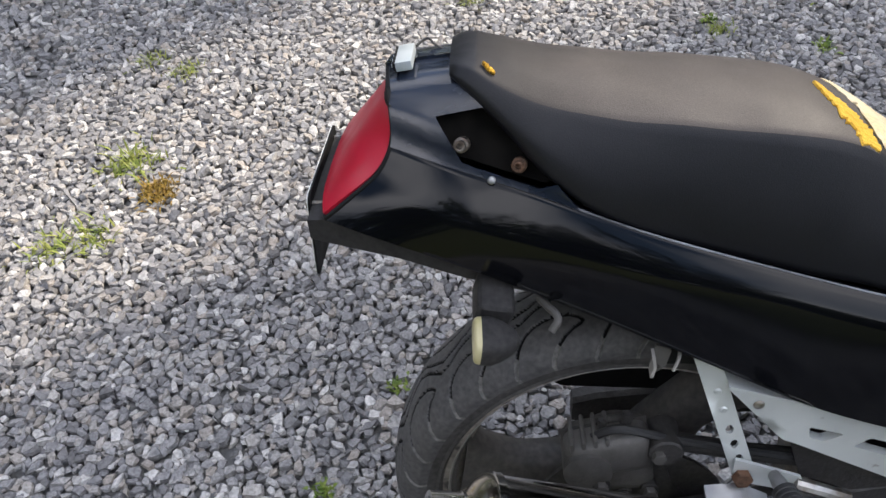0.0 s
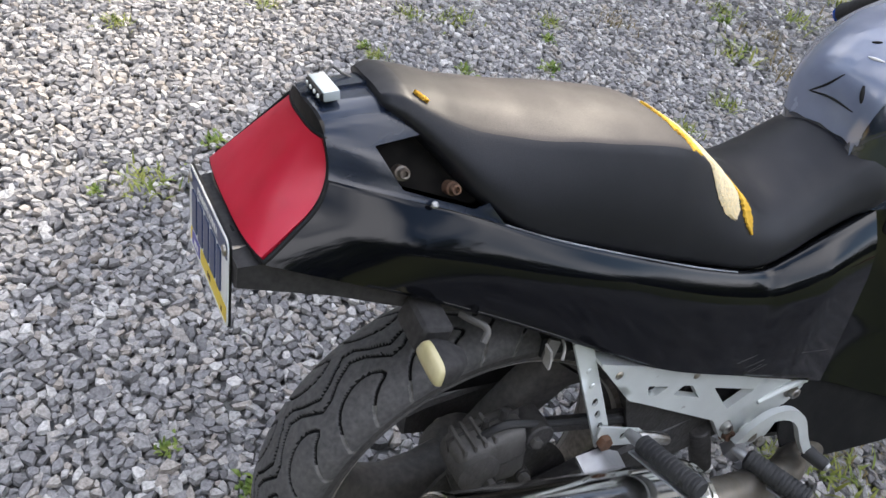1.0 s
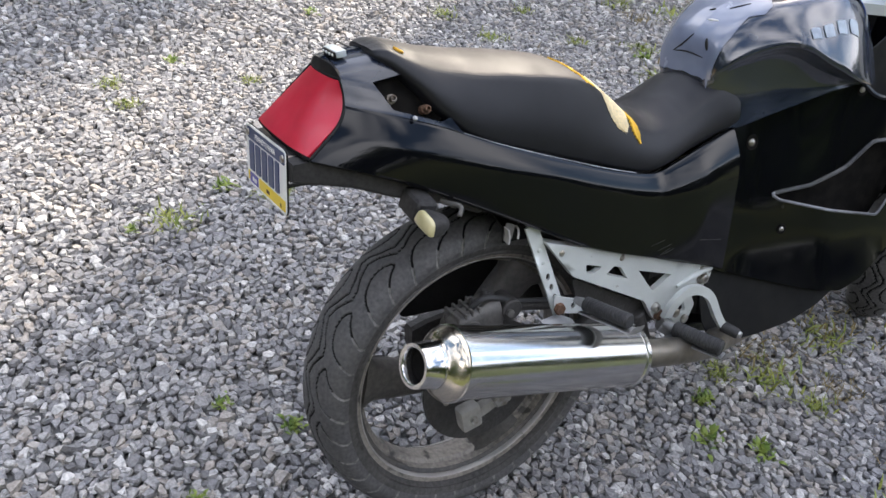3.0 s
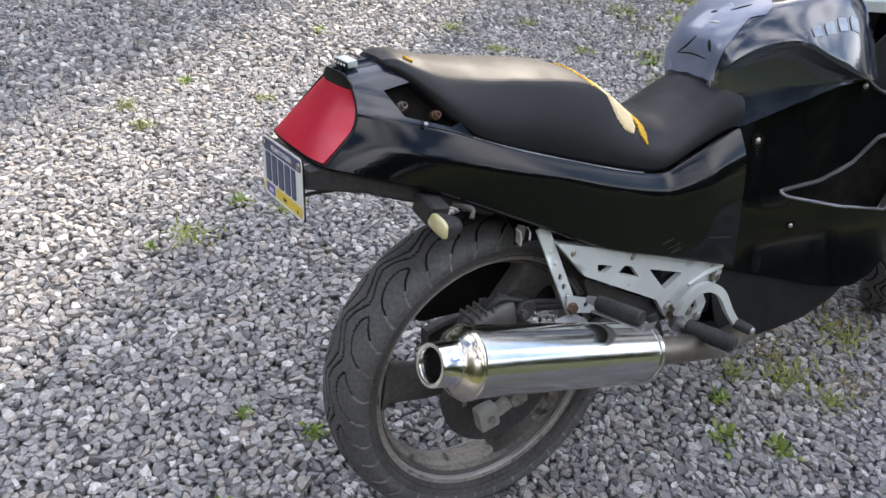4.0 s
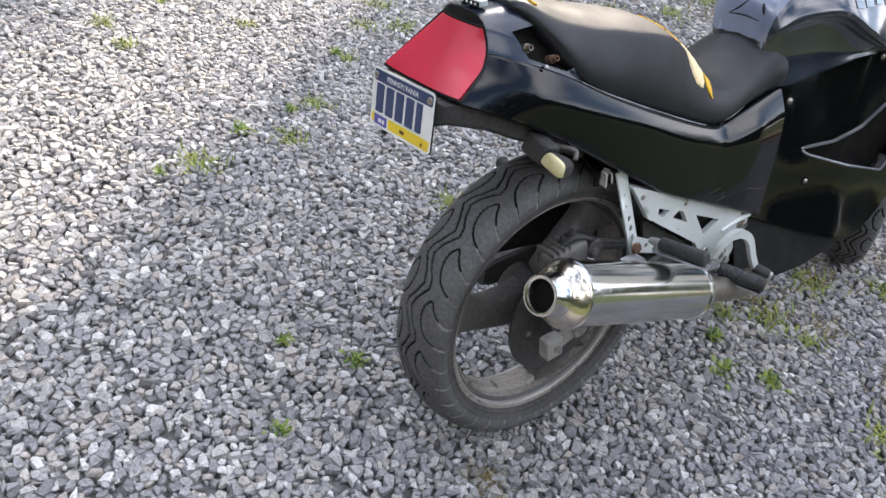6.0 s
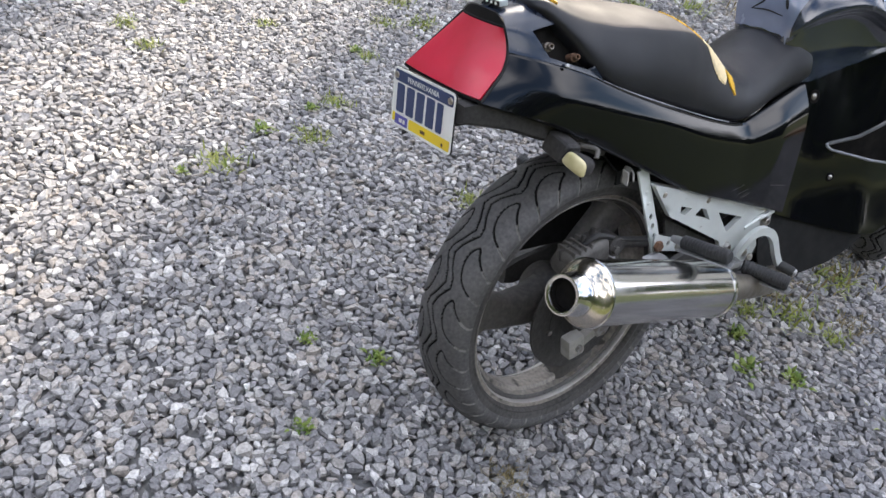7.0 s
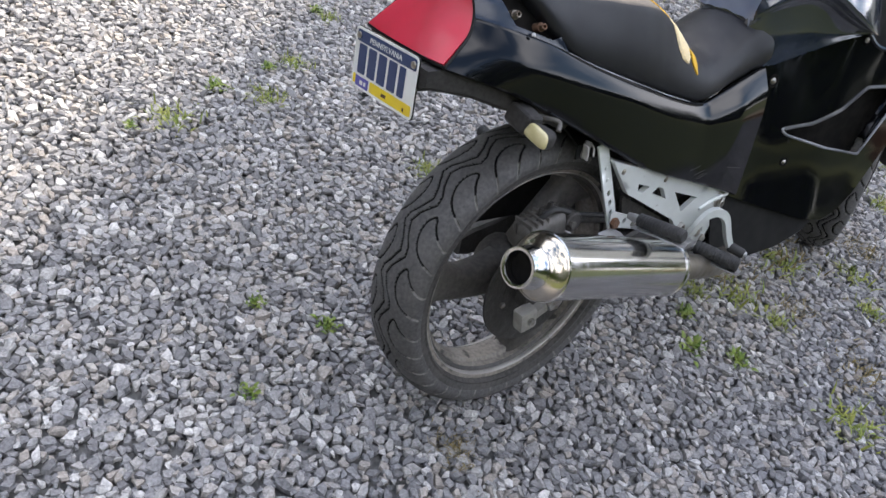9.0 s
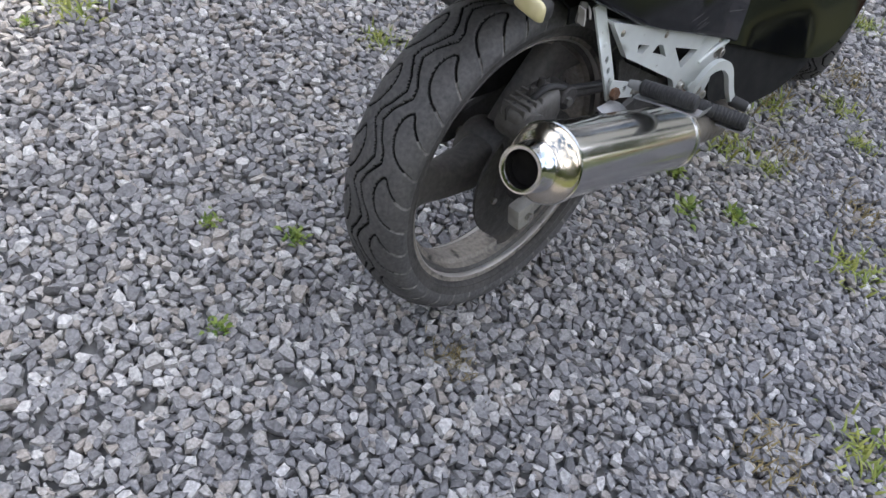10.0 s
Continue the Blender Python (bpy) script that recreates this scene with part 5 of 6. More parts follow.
    part("pivot", box((0.026, 0.024, 0.026), pose(0.446, -0.135, 0.336, 0, 25, -30), 0.004), ALLOY, p)
    # brake lever: a flat hook with a rubber-tipped toe
    hook = smooth_line([(0.438, -0.14, 0.36), (0.444, -0.147, 0.388), (0.466, -0.151, 0.409), (0.497, -0.154, 0.409), (0.528, -0.156, 0.388), (0.556, -0.158, 0.343), (0.581, -0.16, 0.309)], 8)
    bm = bmesh.new()
    rings = []
    for i, q in enumerate(hook):
        dd = (hook[min(i + 1, len(hook) - 1)] - hook[max(i - 1, 0)]).normalized()
        sd = dd.cross(Vector((0, 1, 0))).normalized() * (0.011 - 0.004 * i / len(hook))
        o = Vector((0, 0.005, 0))
        rings.append([q - sd - o, q - sd * 1.0 + o, q + sd + o, q + sd - o])
    lev = part("brake_lever", loft(rings, closed=True), SILVER, bike, "hooked pale alloy rear brake lever", 40)
    part("quadrant", sheet(rounded([(0.455, 0.36), (0.478, 0.325), (0.512, 0.335), (0.522, 0.36), (0.508, 0.383), (0.49, 0.376), (0.5, 0.352), (0.484, 0.347), (0.47, 0.37)], 0.005), [], at(-0.13, 0), 0.008, 0.015), SILVER, lev)
    for x, z in ((0.462, 0.362), (0.488, 0.343)):
        o = Vector((x, -0.139, z))
        part("bolt", lathe([(0.009, 0), (0.009, 0.004), (0.006, 0.006), (0.0001, 0.006)], along(o, o + Vector((0, -1, 0))), 14), BOLT, lev)
    part("toe_rubber", lathe([(0.006, -0.002), (0.0115, 0.002), (0.0105, 0.032), (0.008, 0.036), (0.0001, 0.036)], along((0.58, -0.158, 0.311), (0.588, -0.192, 0.308)), 16), PEG_RUBBER, lev, "black rubber toe")
    o = Vector((0.5885, -0.193, 0.308))
    part("toe_cap", lathe([(0.0075, 0), (0.006, 0.004), (0.0001, 0.005)], along(o, (0.597, -0.23, 0.305)), 12), ALLOY, lev)
    # dark linkage and master cylinder behind
    part("master_cylinder", rod((0.40, -0.10, 0.36), (0.44, -0.10, 0.27), 0.016, n=14, bevel=0.002), DARK_ALLOY, bike)
    part("heel_plate", sheet(rounded([(0.235, 0.47), (0.39, 0.388), (0.36, 0.36), (0.26, 0.40)], 0.012), [], at(-0.1, 0), 0.006, 0.02), DARK_ALLOY, bike, "grimy dark plate behind the pegs")


rearsets()


# ---- indicators and loose wires ----
def indicator():
    stalk = part("indicator", box((0.036, 0.048, 0.034), Matrix.Translation((-0.073, -0.109, 0.663)) @ pose(0, 0, 0, 13, 12, 4), 0.009, 3), DUSTY_BLACK, bike, "black stalk indicator with a cream lens")
    fore, wide = Vector((0.985, 0.05, -0.16)), Vector((0.04, -0.97, -0.22)).normalized()
    rise = wide.cross(fore).normalized()
    fore = rise.cross(wide).normalized()
    c = Vector((-0.083, -0.155, 0.656))

    def ring(x, w, h, sharp=0.5):
        pts = []
        for q in range(24):
            a = 2 * math.pi * q / 24
            u, v = math.copysign(abs(math.cos(a)) ** sharp, math.cos(a)), math.copysign(abs(math.sin(a)) ** sharp, math.sin(a))
            pts.append(c + fore * x * 0.9 + wide * 0.87 * w * u * (1 - 0.14 * v) + rise * 0.87 * h * v)
        return pts
    part("housing", loft([ring(*q) for q in ((-0.002, 0.0255, 0.0145), (0.008, 0.0255, 0.0145), (0.02, 0.022, 0.0125, 0.65), (0.032, 0.014, 0.009, 0.8), (0.037, 0.006, 0.004, 1.0))], closed=True), DUSTY_BLACK, stalk, "", 40)
    part("lens", loft([ring(*q) for q in ((-0.001, 0.025, 0.014), (-0.006, 0.0245, 0.0136), (-0.0085, 0.0225, 0.0118), (-0.0095, 0.012, 0.006))], closed=True), LENS_CREAM, stalk, "yellowed cream indicator lens", 50)


indicator()
part("lamp_stay", box((0.03, 0.07, 0.03), pose(-0.06, -0.035, 0.675, 0, 25, 0), 0.006), MATT_BLACK, bike)
part("clip", tube(smooth_line([(-0.03, -0.1, 0.658), (-0.022, -0.114, 0.6575), (-0.016, -0.124, 0.658), (-0.014, -0.13, 0.654), (-0.02, -0.135, 0.646)], 5), 0.0038, 10), CAST, bike,
     "dusty bent clip under the tail")
tab = part("bracket_tab", sheet(rounded([(0.082, 0.606), (0.098, 0.6), (0.094, 0.578), (0.086, 0.57), (0.078, 0.577)], 0.003), [[(0.086 + 0.0026 * math.cos(q * 1.047), 0.578 + 0.0026 * math.sin(q * 1.047)) for q in range(6)]],
                                lambda u, v: (Vector((u, -0.111, v)), Vector((0, -1, 0))), 0.003, 0.02), CAST, bike, "small bent dusty metal tab")
part("tab_flange", loft([[(x, y, z), (x + 0.003, y, z), (x + 0.003, y - 0.012, z - 0.002), (x, y - 0.012, z - 0.002)] for x, y, z in ((0.078, -0.109, 0.6), (0.08, -0.11, 0.588), (0.077, -0.113, 0.578))], closed=True), PALE_CAST, tab)
part("tab_hook", tube(smooth_line([(0.108, -0.1, 0.592), (0.106, -0.11, 0.588), (0.1, -0.118, 0.578)], 5), 0.0018, 6), PALE_CAST, tab)
part("loose_wire", tube(smooth_line([(-0.08, 0.02, 0.68), (-0.12, 0.05, 0.655), (-0.17, 0.09, 0.64), (-0.21, 0.12, 0.625)], 8), 0.0035, 6), PEG_RUBBER, bike, "loose black wire hanging from the tail")
part("loose_wire", tube(smooth_line([(-0.02, -0.05, 0.66), (0.0, -0.075, 0.64), (0.02, -0.06, 0.625), (0.05, -0.07, 0.63)], 8), 0.003, 6), BOLT, bike)


# ---- fairing, tank and front ----
def fair_y(x, z):
    """Half width of the fairing."""
    base = interp(x, [(0.56, 0.094), (0.60, 0.096), (0.66, 0.102), (0.74, 0.12), (0.85, 0.148), (1.0, 0.168), (1.1, 0.175), (1.2, 0.172), (1.3, 0.155)])[0]
    top = max(0.0, z - 0.52)
    low = max(0.0, 0.40 - z)
    return base - 0.1 * top * max(0, min(1, (0.95 - x) / 0.2)) + 0.05 * low - 0.07 * (z - 0.45) + 0.1 * max(0.0, 0.45 - z)


def fair_place(sy):
    def place(u, v):
        e = 0.004
        y = fair_y(u, v)
        n = Vector((fair_y(u - e, v) - fair_y(u + e, v), 2 * e, fair_y(u, v - e) - fair_y(u, v + e))).normalized()
        return Vector((u, sy * y, v)), Vector((n.x, sy * n.y, n.z))
    return place


VENT = [(0.712, 0.543), (0.731, 0.53), (0.857, 0.497), (0.988, 0.471), (1.084, 0.602), (1.03, 0.632), (0.937, 0.632), (0.876, 0.585), (0.798, 0.554)]


def fairing():
    outline = [(0.588, 0.686), (0.575, 0.60), (0.560, 0.42), (0.608, 0.399), (0.70, 0.37), (0.835, 0.331), (0.905, 0.319), (0.96, 0.337), (1.02, 0.381), (1.066, 0.428), (1.118, 0.488), (1.182, 0.568), (1.24, 0.657), (1.285, 0.80),
               (1.26, 0.84), (1.18, 0.765), (1.10, 0.725), (1.0, 0.715), (0.925, 0.722), (0.885, 0.748), (0.862, 0.768), (0.736, 0.736), (0.65, 0.712)]
    for sy in (-1, 1):
        f = part("fairing_panel", sheet(rounded(outline, 0.012), [rounded(VENT, 0.008)], fair_place(sy), 0.004, 0.028), GLOSS_BLACK, bike, "glossy black fairing side panel with a large vent", 60)
        lip = smooth_line([fair_place(sy)(u, v)[0] for u, v in ((0.862, 0.766), (0.887, 0.746), (0.926, 0.721), (1.0, 0.714), (1.10, 0.724), (1.18, 0.764))], 5)
        part("cockpit_edge", tube(lip, 0.006, 8), GLOSS_BLACK, f, "rolled glossy edge of the cockpit opening")
        top = smooth_line([fair_place(sy)(u, v)[0] for u, v in ((0.592, 0.688), (0.65, 0.7105), (0.736, 0.7345), (0.80, 0.751), (0.858, 0.766))], 6)
        # grey tube: the sky's reflection on this rounded edge, put into its colour
        part("upper_edge", tube(top, 0.0045, 8), GREY_EDGE, f, "grey upper edge of the fairing with a painted sky highlight")
        part("inner_fairing", sheet(rounded([(0.87, 0.70), (1.24, 0.70), (1.27, 0.86), (1.10, 0.875), (0.98, 0.86), (0.90, 0.79)], 0.02), [], lambda u, v: (Vector((u, sy * (fair_y(u, 0.7) - 0.03), v)), Vector((0, sy, 0))), 0.004, 0.03), MATT_BLACK, f)
        # vent: a pale edge, and a black sheet that paints the duct's shade
        edge = [fair_place(sy)(u, v)[0] for u, v in resample(rounded(VENT, 0.008), 0.01)]
        half = int(len(edge) * 0.55)
        part("vent_edge", tube(edge[:half], 0.003, 8), GREY_DECAL, f, "pale edge of the vent")
        part("vent_edge", tube(edge[half - 1:] + edge[:1], 0.0042, 8), GREY_EDGE, f, "rounded black edge of the vent")
        part("vent_duct", sheet([(0.69, 0.56), (0.71, 0.51), (1.02, 0.44), (1.14, 0.61), (1.0, 0.67), (0.9, 0.66)], [], lambda u, v: (Vector((u, sy * (fair_y(u, v) - 0.045 + 0.06 * max(0, 0.8 - u)), v)), Vector((0, sy, 0))), 0.004, 0.03), SOOT_AND_SHADE, f)
        part("lower_panel", sheet(rounded([(0.562, 0.422), (0.608, 0.402), (0.70, 0.373), (0.835, 0.334), (0.905, 0.322), (0.86, 0.295), (0.79, 0.263), (0.72, 0.248), (0.64, 0.238), (0.60, 0.25), (0.575, 0.30)], 0.01),
                                  [], lambda u, v: (Vector((u, sy * (fair_y(u, v) - 0.012), v)), Vector((0, sy, 0))), 0.004, 0.03), MATT_BLACK, bike, "dull black lower panel", 60)
    pr = fair_place(-1)
    for x, z, r in ((0.66, 0.645, 0.0075), (0.747, 0.468, 0.0055), (0.885, 0.735, 0.006)):
        o, n = pr(x, z)
        screw = part("screw", lathe([(r, 0), (r * 0.95, 0.002), (r * 0.5, 0.0035), (0.0001, 0.004)], along(o, o + n), 16), BOLT, bike, "pale fairing screw", 60)
        # ring coloured near black for the shade in the screw's recess
        part("recess_ring", lathe([(r * 1.05, 0.0005), (r * 1.5, 0.0022), (r * 1.9, 0.0016), (r * 2.0, -0.001)], along(o, o + n), 24), SOOT_AND_SHADE, screw, "black ring painted for the shaded recess round the screw", 60)
    part("belly_pan", loft([[(x, -w, z + 0.03), (x, -w * 0.8, z), (x, w * 0.8, z), (x, w, z + 0.03)] for x, w, z in ((0.57, 0.09, 0.25), (0.72, 0.10, 0.228), (0.88, 0.10, 0.25), (1.0, 0.09, 0.29))], caps=False), MATT_BLACK, bike).modifiers.new("t", "SOLIDIFY").thickness = 0.004


def tank():
    # x, top, shoulder y, shoulder z, bulge y, bulge z, knee y, knee z, foot y, foot z
    rows = [(0.53, 0.775, 0.04, 0.772, 0.05, 0.767, 0.054, 0.755, 0.06, 0.71), (0.545, 0.838, 0.055, 0.826, 0.074, 0.8, 0.072, 0.775, 0.078, 0.695), (0.585, 0.876, 0.074, 0.862, 0.1, 0.828, 0.088, 0.795, 0.091, 0.688),
            (0.635, 0.9, 0.09, 0.886, 0.128, 0.843, 0.103, 0.81, 0.1, 0.7), (0.675, 0.909, 0.1, 0.895, 0.146, 0.836, 0.112, 0.806, 0.108, 0.712), (0.715, 0.914, 0.106, 0.9, 0.155, 0.817, 0.122, 0.79, 0.117, 0.724),
            (0.755, 0.917, 0.112, 0.902, 0.162, 0.8, 0.132, 0.776, 0.126, 0.736), (0.80, 0.915, 0.114, 0.9, 0.164, 0.781, 0.145, 0.765, 0.136, 0.748), (0.845, 0.907, 0.11, 0.89, 0.158, 0.768, 0.151, 0.76, 0.143, 0.753),
            (0.885, 0.885, 0.10, 0.865, 0.145, 0.76, 0.143, 0.754, 0.141, 0.749)]
    rings = []
    for r in smooth_table(rows, 14):
        x, top, a, b, c, d, e, f, g, h = r
        half = smooth_line([(x, 0, top), (x, -a * 0.55, top - 0.003), (x, -a, b), (x, -c, d), (x, -(c + e) / 2, (d + f) / 2 - 0.002), (x, -e, f), (x, -(e + g) / 2 + 0.006, (f + h) / 2), (x, -g, h)], 12)
        half = half[1:]
        rings.append([Vector((p.x, -p.y, p.z)) for p in reversed(half)] + [Vector((x, 0, top))] + half)
    t = part("fuel_tank", loft(rings), TANK_PAINT, bike, "faded dark fuel tank with a worn pad and scuffs", 60)

    # the worn pad and its dark strips follow the tank's own skin
    def skin(name, poly, lift, mat, label):
        bm = bmesh.new()
        made = {}
        me = t.data
        for f in me.polygons:
            if f.center.z > 0.77 and f.normal.z > -0.2 and inside((f.center.x, f.center.y), poly):
                vs = []
                for k in f.vertices:
                    if k not in made:
                        made[k] = bm.verts.new(me.vertices[k].co + me.vertices[k].normal * lift)
                    vs.append(made[k])
                bm.faces.new(vs)
        ends = [Vector(p) for p in poly]
        bm.normal_update()
        for v in bm.verts:          # trim to the outline
            if v.is_boundary and v.normal.z > 0.15:
                p = Vector((v.co.x, v.co.y))
                best = min((a + (b - a) * max(0, min(1, (p - a).dot(b - a) / (b - a).length_squared)) for a, b in zip(ends, ends[1:] + ends[:1])), key=lambda q: (q - p).length)
                if (best - p).length < 0.006:
                    v.co.z -= (v.normal.x * (best.x - p.x) + v.normal.y * (best.y - p.y)) / v.normal.z
                    v.co.x, v.co.y = best.x, best.y
        part(name, bm, mat, t, label, 60).modifiers.new("t", "SOLIDIFY").thickness = 0.001
    skin("tank_pad", [(0.50, -0.05), (0.50, 0.06), (0.57, 0.12), (0.69, 0.12), (0.705, 0.05), (0.675, 0.012), (0.69, -0.02), (0.665, -0.045), (0.635, -0.078), (0.615, -0.082), (0.595, -0.066), (0.56, -0.066)], 0.0018, PAD, "worn tank pad with the sky's reflection put into its pale grey")
    skin_pts = [(v.co.copy(), v.normal.copy()) for v in t.data.vertices if v.co.z > 0.77]

    def scuff(points, r, mat, label=""):
        """A thin line along the tank's skin through the given x, y, z."""
        line = []
        for q in smooth_line(points, 5):
            near4 = sorted(skin_pts, key=lambda c: (c[0] - q).length_squared)[:1]
            p, nrm = near4[0]
            q = q - nrm * (q - p).dot(nrm)
            line.append(q + nrm * 0.0019)
        n = len(line)
        part("scuff", tube(line, r, 6, taper=[0.35 + 0.65 * math.sin(math.pi * (k + 0.5) / n) for k in range(n)]), mat, t, label, 60)
    scuff([(0.536, 0.036, 0.804), (0.539, 0.017, 0.82), (0.545, 0.003, 0.838)], 0.0018, MATT_BLACK, "dark crease in the worn pad")
    scuff([(0.536, 0.036, 0.804), (0.536, 0.002, 0.808), (0.536, -0.034, 0.804)], 0.0016, MATT_BLACK)
    scuff([(0.545, -0.028, 0.835), (0.541, -0.033, 0.826), (0.539, -0.038, 0.817)], 0.0032, MATT_BLACK)
    scuff([(0.566, -0.003, 0.862), (0.5675, -0.014, 0.8625), (0.569, -0.025, 0.863)], 0.0022, WHITE_PLATE, "white scrape on the tank")
    scuff([(0.584, 0.012, 0.875), (0.586, 0.006, 0.8765), (0.588, 0.001, 0.878)], 0.0022, MATT_BLACK)
    scuff([(0.595, -0.022, 0.881), (0.608, -0.034, 0.886), (0.621, -0.044, 0.892)], 0.0018, MATT_BLACK)
    part("filler_cap", lathe([(0.045, 0), (0.045, 0.008), (0.04, 0.012), (0.02, 0.014), (0.0001, 0.014)], pose(0.79, 0, 0.9155), 32), ALLOY, t, "alloy filler cap", 40)
    # plain pale bars where lettering stands on the flank
    for k in range(4):
        x0 = 0.677 + 0.034 * k
        skin("decal_bar", [(x0, -0.1315), (x0 + 0.024, -0.1325), (x0 + 0.024, -0.143), (x0, -0.142)], 0.0015, DECAL, "pale bar in place of lettering")


fairing(), tank()


def front_end():
    st = new("steering")
    st.parent, st.empty_display_size = bike, 0.05
    st.matrix_local = Matrix.Translation((1.235, 0.0, 0.83)) @ pose(0, 0, 0, 0, 0, 27)
    tagged(st, "front forks turned to full left lock")
    hb = new("handlebar")
    hb.parent, hb.empty_display_size = bike, 0.05
    hb.matrix_local = Matrix.Translation((0.985, 0.015, 0.83)) @ pose(0, 0, 0, 0, 0, 27)
    tagged(hb, "alloy yoke and clip-on bars turned to full left lock")
    part("top_yoke", sheet(rounded([(-0.05, -0.13), (0.04, -0.13), (0.06, 0), (0.04, 0.13), (-0.05, 0.13), (-0.065, 0)], 0.02), [], lambda u, v: (Vector((u, v, 0.05)), Vector((0, 0, 1))), 0.02, 0.04), SILVER, hb, "bright alloy top yoke")
    part("ignition", lathe([(0.022, 0.05), (0.022, 0.07), (0.018, 0.074), (0.006, 0.074), (0.006, 0.07), (0.0001, 0.07)], pose(-0.04, 0, 0), 20), BLUE_GLOSS, hb, "dark ignition lock", 40)
    for y in (-0.07, 0.06):
        part("dial", lathe([(0.05, 0.06), (0.05, 0.085), (0.046, 0.09), (0.0001, 0.091)], pose(0.13, y, 0.0, 0, -25, 0), 28), BLUE_GLOSS, hb, "round dial coloured blue for the sky's reflection", 40)
    for sy in (-1, 1):
        part("fork_leg", rod((0.25, sy * 0.1 - 0.075, -0.51), (-0.14, sy * 0.1 - 0.0, -0.05), 0.027, 0.025, 20), DARK_ALLOY, st, "dark fork leg")
        cap = Vector((0, sy * 0.1, 0.05))
        part("fork_cap", lathe([(0.026, 0), (0.03, 0.004), (0.03, 0.014), (0.024, 0.018), (0.014, 0.018), (0.012, 0.012), (0.0001, 0.012)], Matrix.Translation(cap), 28), BLUE_GLOSS, hb, "blue fork cap", 40)
        a, b = Vector((0.069, sy * 0.212, 0.046)), Vector((0.139, sy * 0.305, -0.03))
        part("clip_on", rod((0.0, sy * 0.1, 0.045), a, 0.012, n=12), BOLT, hb)
        ln = (b - a).length
        part("grip", lathe([(0.013, 0.0), (0.017, 0.004)] + [(0.0175 if k % 2 else 0.016, 0.006 + 0.006 * k) for k in range(20)] + [(0.019, ln - 0.008), (0.019, ln), (0.0001, ln + 0.002)], along(a, b), 16), PEG_RUBBER, hb, "black rubber handlebar grip")
        part("bar_end", lathe([(0.015, 0), (0.015, 0.01), (0.011, 0.014), (0.0001, 0.014)], along(b, b + (b - a)), 14), BLUE_GLOSS, hb, "shiny bar end")
        part("switch_block", box((0.05, 0.055, 0.05), along(a, b), 0.008), MATT_BLACK, hb)
        part("switch", box((0.022, 0.02, 0.02), along(a + Vector((-0.005, -sy * 0.03, 0.022)), b), 0.004), MATT_BLACK, hb)
        lever = smooth_line([a + Vector((0.04, 0, 0.0)), a.lerp(b, 0.5) + Vector((0.055, 0, 0.002)), b + Vector((0.04, 0, 0.0))], 6)
        lv = part("hand_lever", tube(lever, 0.0065, 8), MATT_BLACK, hb, "black hand lever with a ball end")
        part("ball", lathe([(0.0001, -0.008), (0.006, -0.005), (0.008, 0), (0.006, 0.005), (0.0001, 0.008)], Matrix.Translation(lever[-1]), 12), ALLOY, lv)
    rings = []
    for k in range(15):
        a = radians(15 + 140 * k / 14)
        rings.append([(0.275 + (0.316 - 0.03 * (q / 3) ** 2) * math.cos(a), 0.024 * q - 0.085, -0.533 + (0.316 - 0.03 * (q / 3) ** 2) * math.sin(a)) for q in range(-3, 4)])
    part("front_mudguard", loft(rings, caps=False), GLOSS_BLACK, st, "black front mudguard", 50).modifiers.new("t", "SOLIDIFY").thickness = 0.003
    fc = part("front_calliper", box((0.075, 0.05, 0.12), pose(0.325, -0.178, -0.375, 0, 18, 0), 0.014, 3), MATT_BLACK, st, "black front brake calliper with a bare pale edge", 40)
    part("piston_housing", lathe([(0.0001, 0), (0.024, 0), (0.026, 0.01), (0.02, 0.02), (0.0001, 0.02)], along((0.33, -0.2, -0.35), (0.33, -0.3, -0.35)), 20), DARK_ALLOY, fc)
    part("bracket", box((0.05, 0.02, 0.06), pose(0.31, -0.19, -0.44, 0, 30, 0), 0.004), MATT_BLACK, fc)
    part("bolt", box((0.04, 0.006, 0.012), pose(0.32, -0.206, -0.425, 0, 10, 0), 0.003), WHITE_PLATE, fc)
    for sy in (-1, 1):
        # upper fairing halves
        up = [(1.24, 0.95), (1.262, 0.845), (1.285, 0.80), (1.258, 0.661), (1.34, 0.60), (1.45, 0.66), (1.55, 0.76), (1.53, 0.86), (1.42, 0.95), (1.25, 0.99)]
        part("upper_fairing", sheet(rounded(up, 0.015), [], lambda u, v: (Vector((u, sy * (0.178 - 1.4 * max(0, u - 1.26) ** 2 + 0.06 * (v - 0.8)), v)), Vector((0.2, sy, 0))), 0.004, 0.035), GLOSS_BLACK, bike, "glossy black upper fairing", 60)
    rings = []
    for k in range(10):
        u = k / 9
        rings.append([(1.46 - 0.3 * u - 0.05 * math.cos(a), 0.155 * (1 - 0.35 * u) * math.sin(a), 0.93 + 0.17 * u - 0.06 * (1 - math.cos(a))) for a in (radians(-85 + 170 * q / 16) for q in range(17))])
    s = part("windscreen", loft(rings, caps=False), SCREEN, bike, "smoked windscreen", 60)
    s.modifiers.new("t", "SOLIDIFY").thickness = 0.003
    part("nose", loft([[(1.58 - k[0], w * sx, z) for sx, z in ((-1, 0.72), (-0.9, 0.86), (0, 0.93), (0.9, 0.86), (1, 0.72), (0, 0.66))] for k, w in (((0.0,), 0.06), ((0.03,), 0.11), ((0.12,), 0.15))], closed=True), GLOSS_BLACK, bike, "", 40)
    part("dashboard", box((0.1, 0.2, 0.08), pose(1.30, 0, 0.93, 0, -30, 0), 0.02), MATT_BLACK, bike)
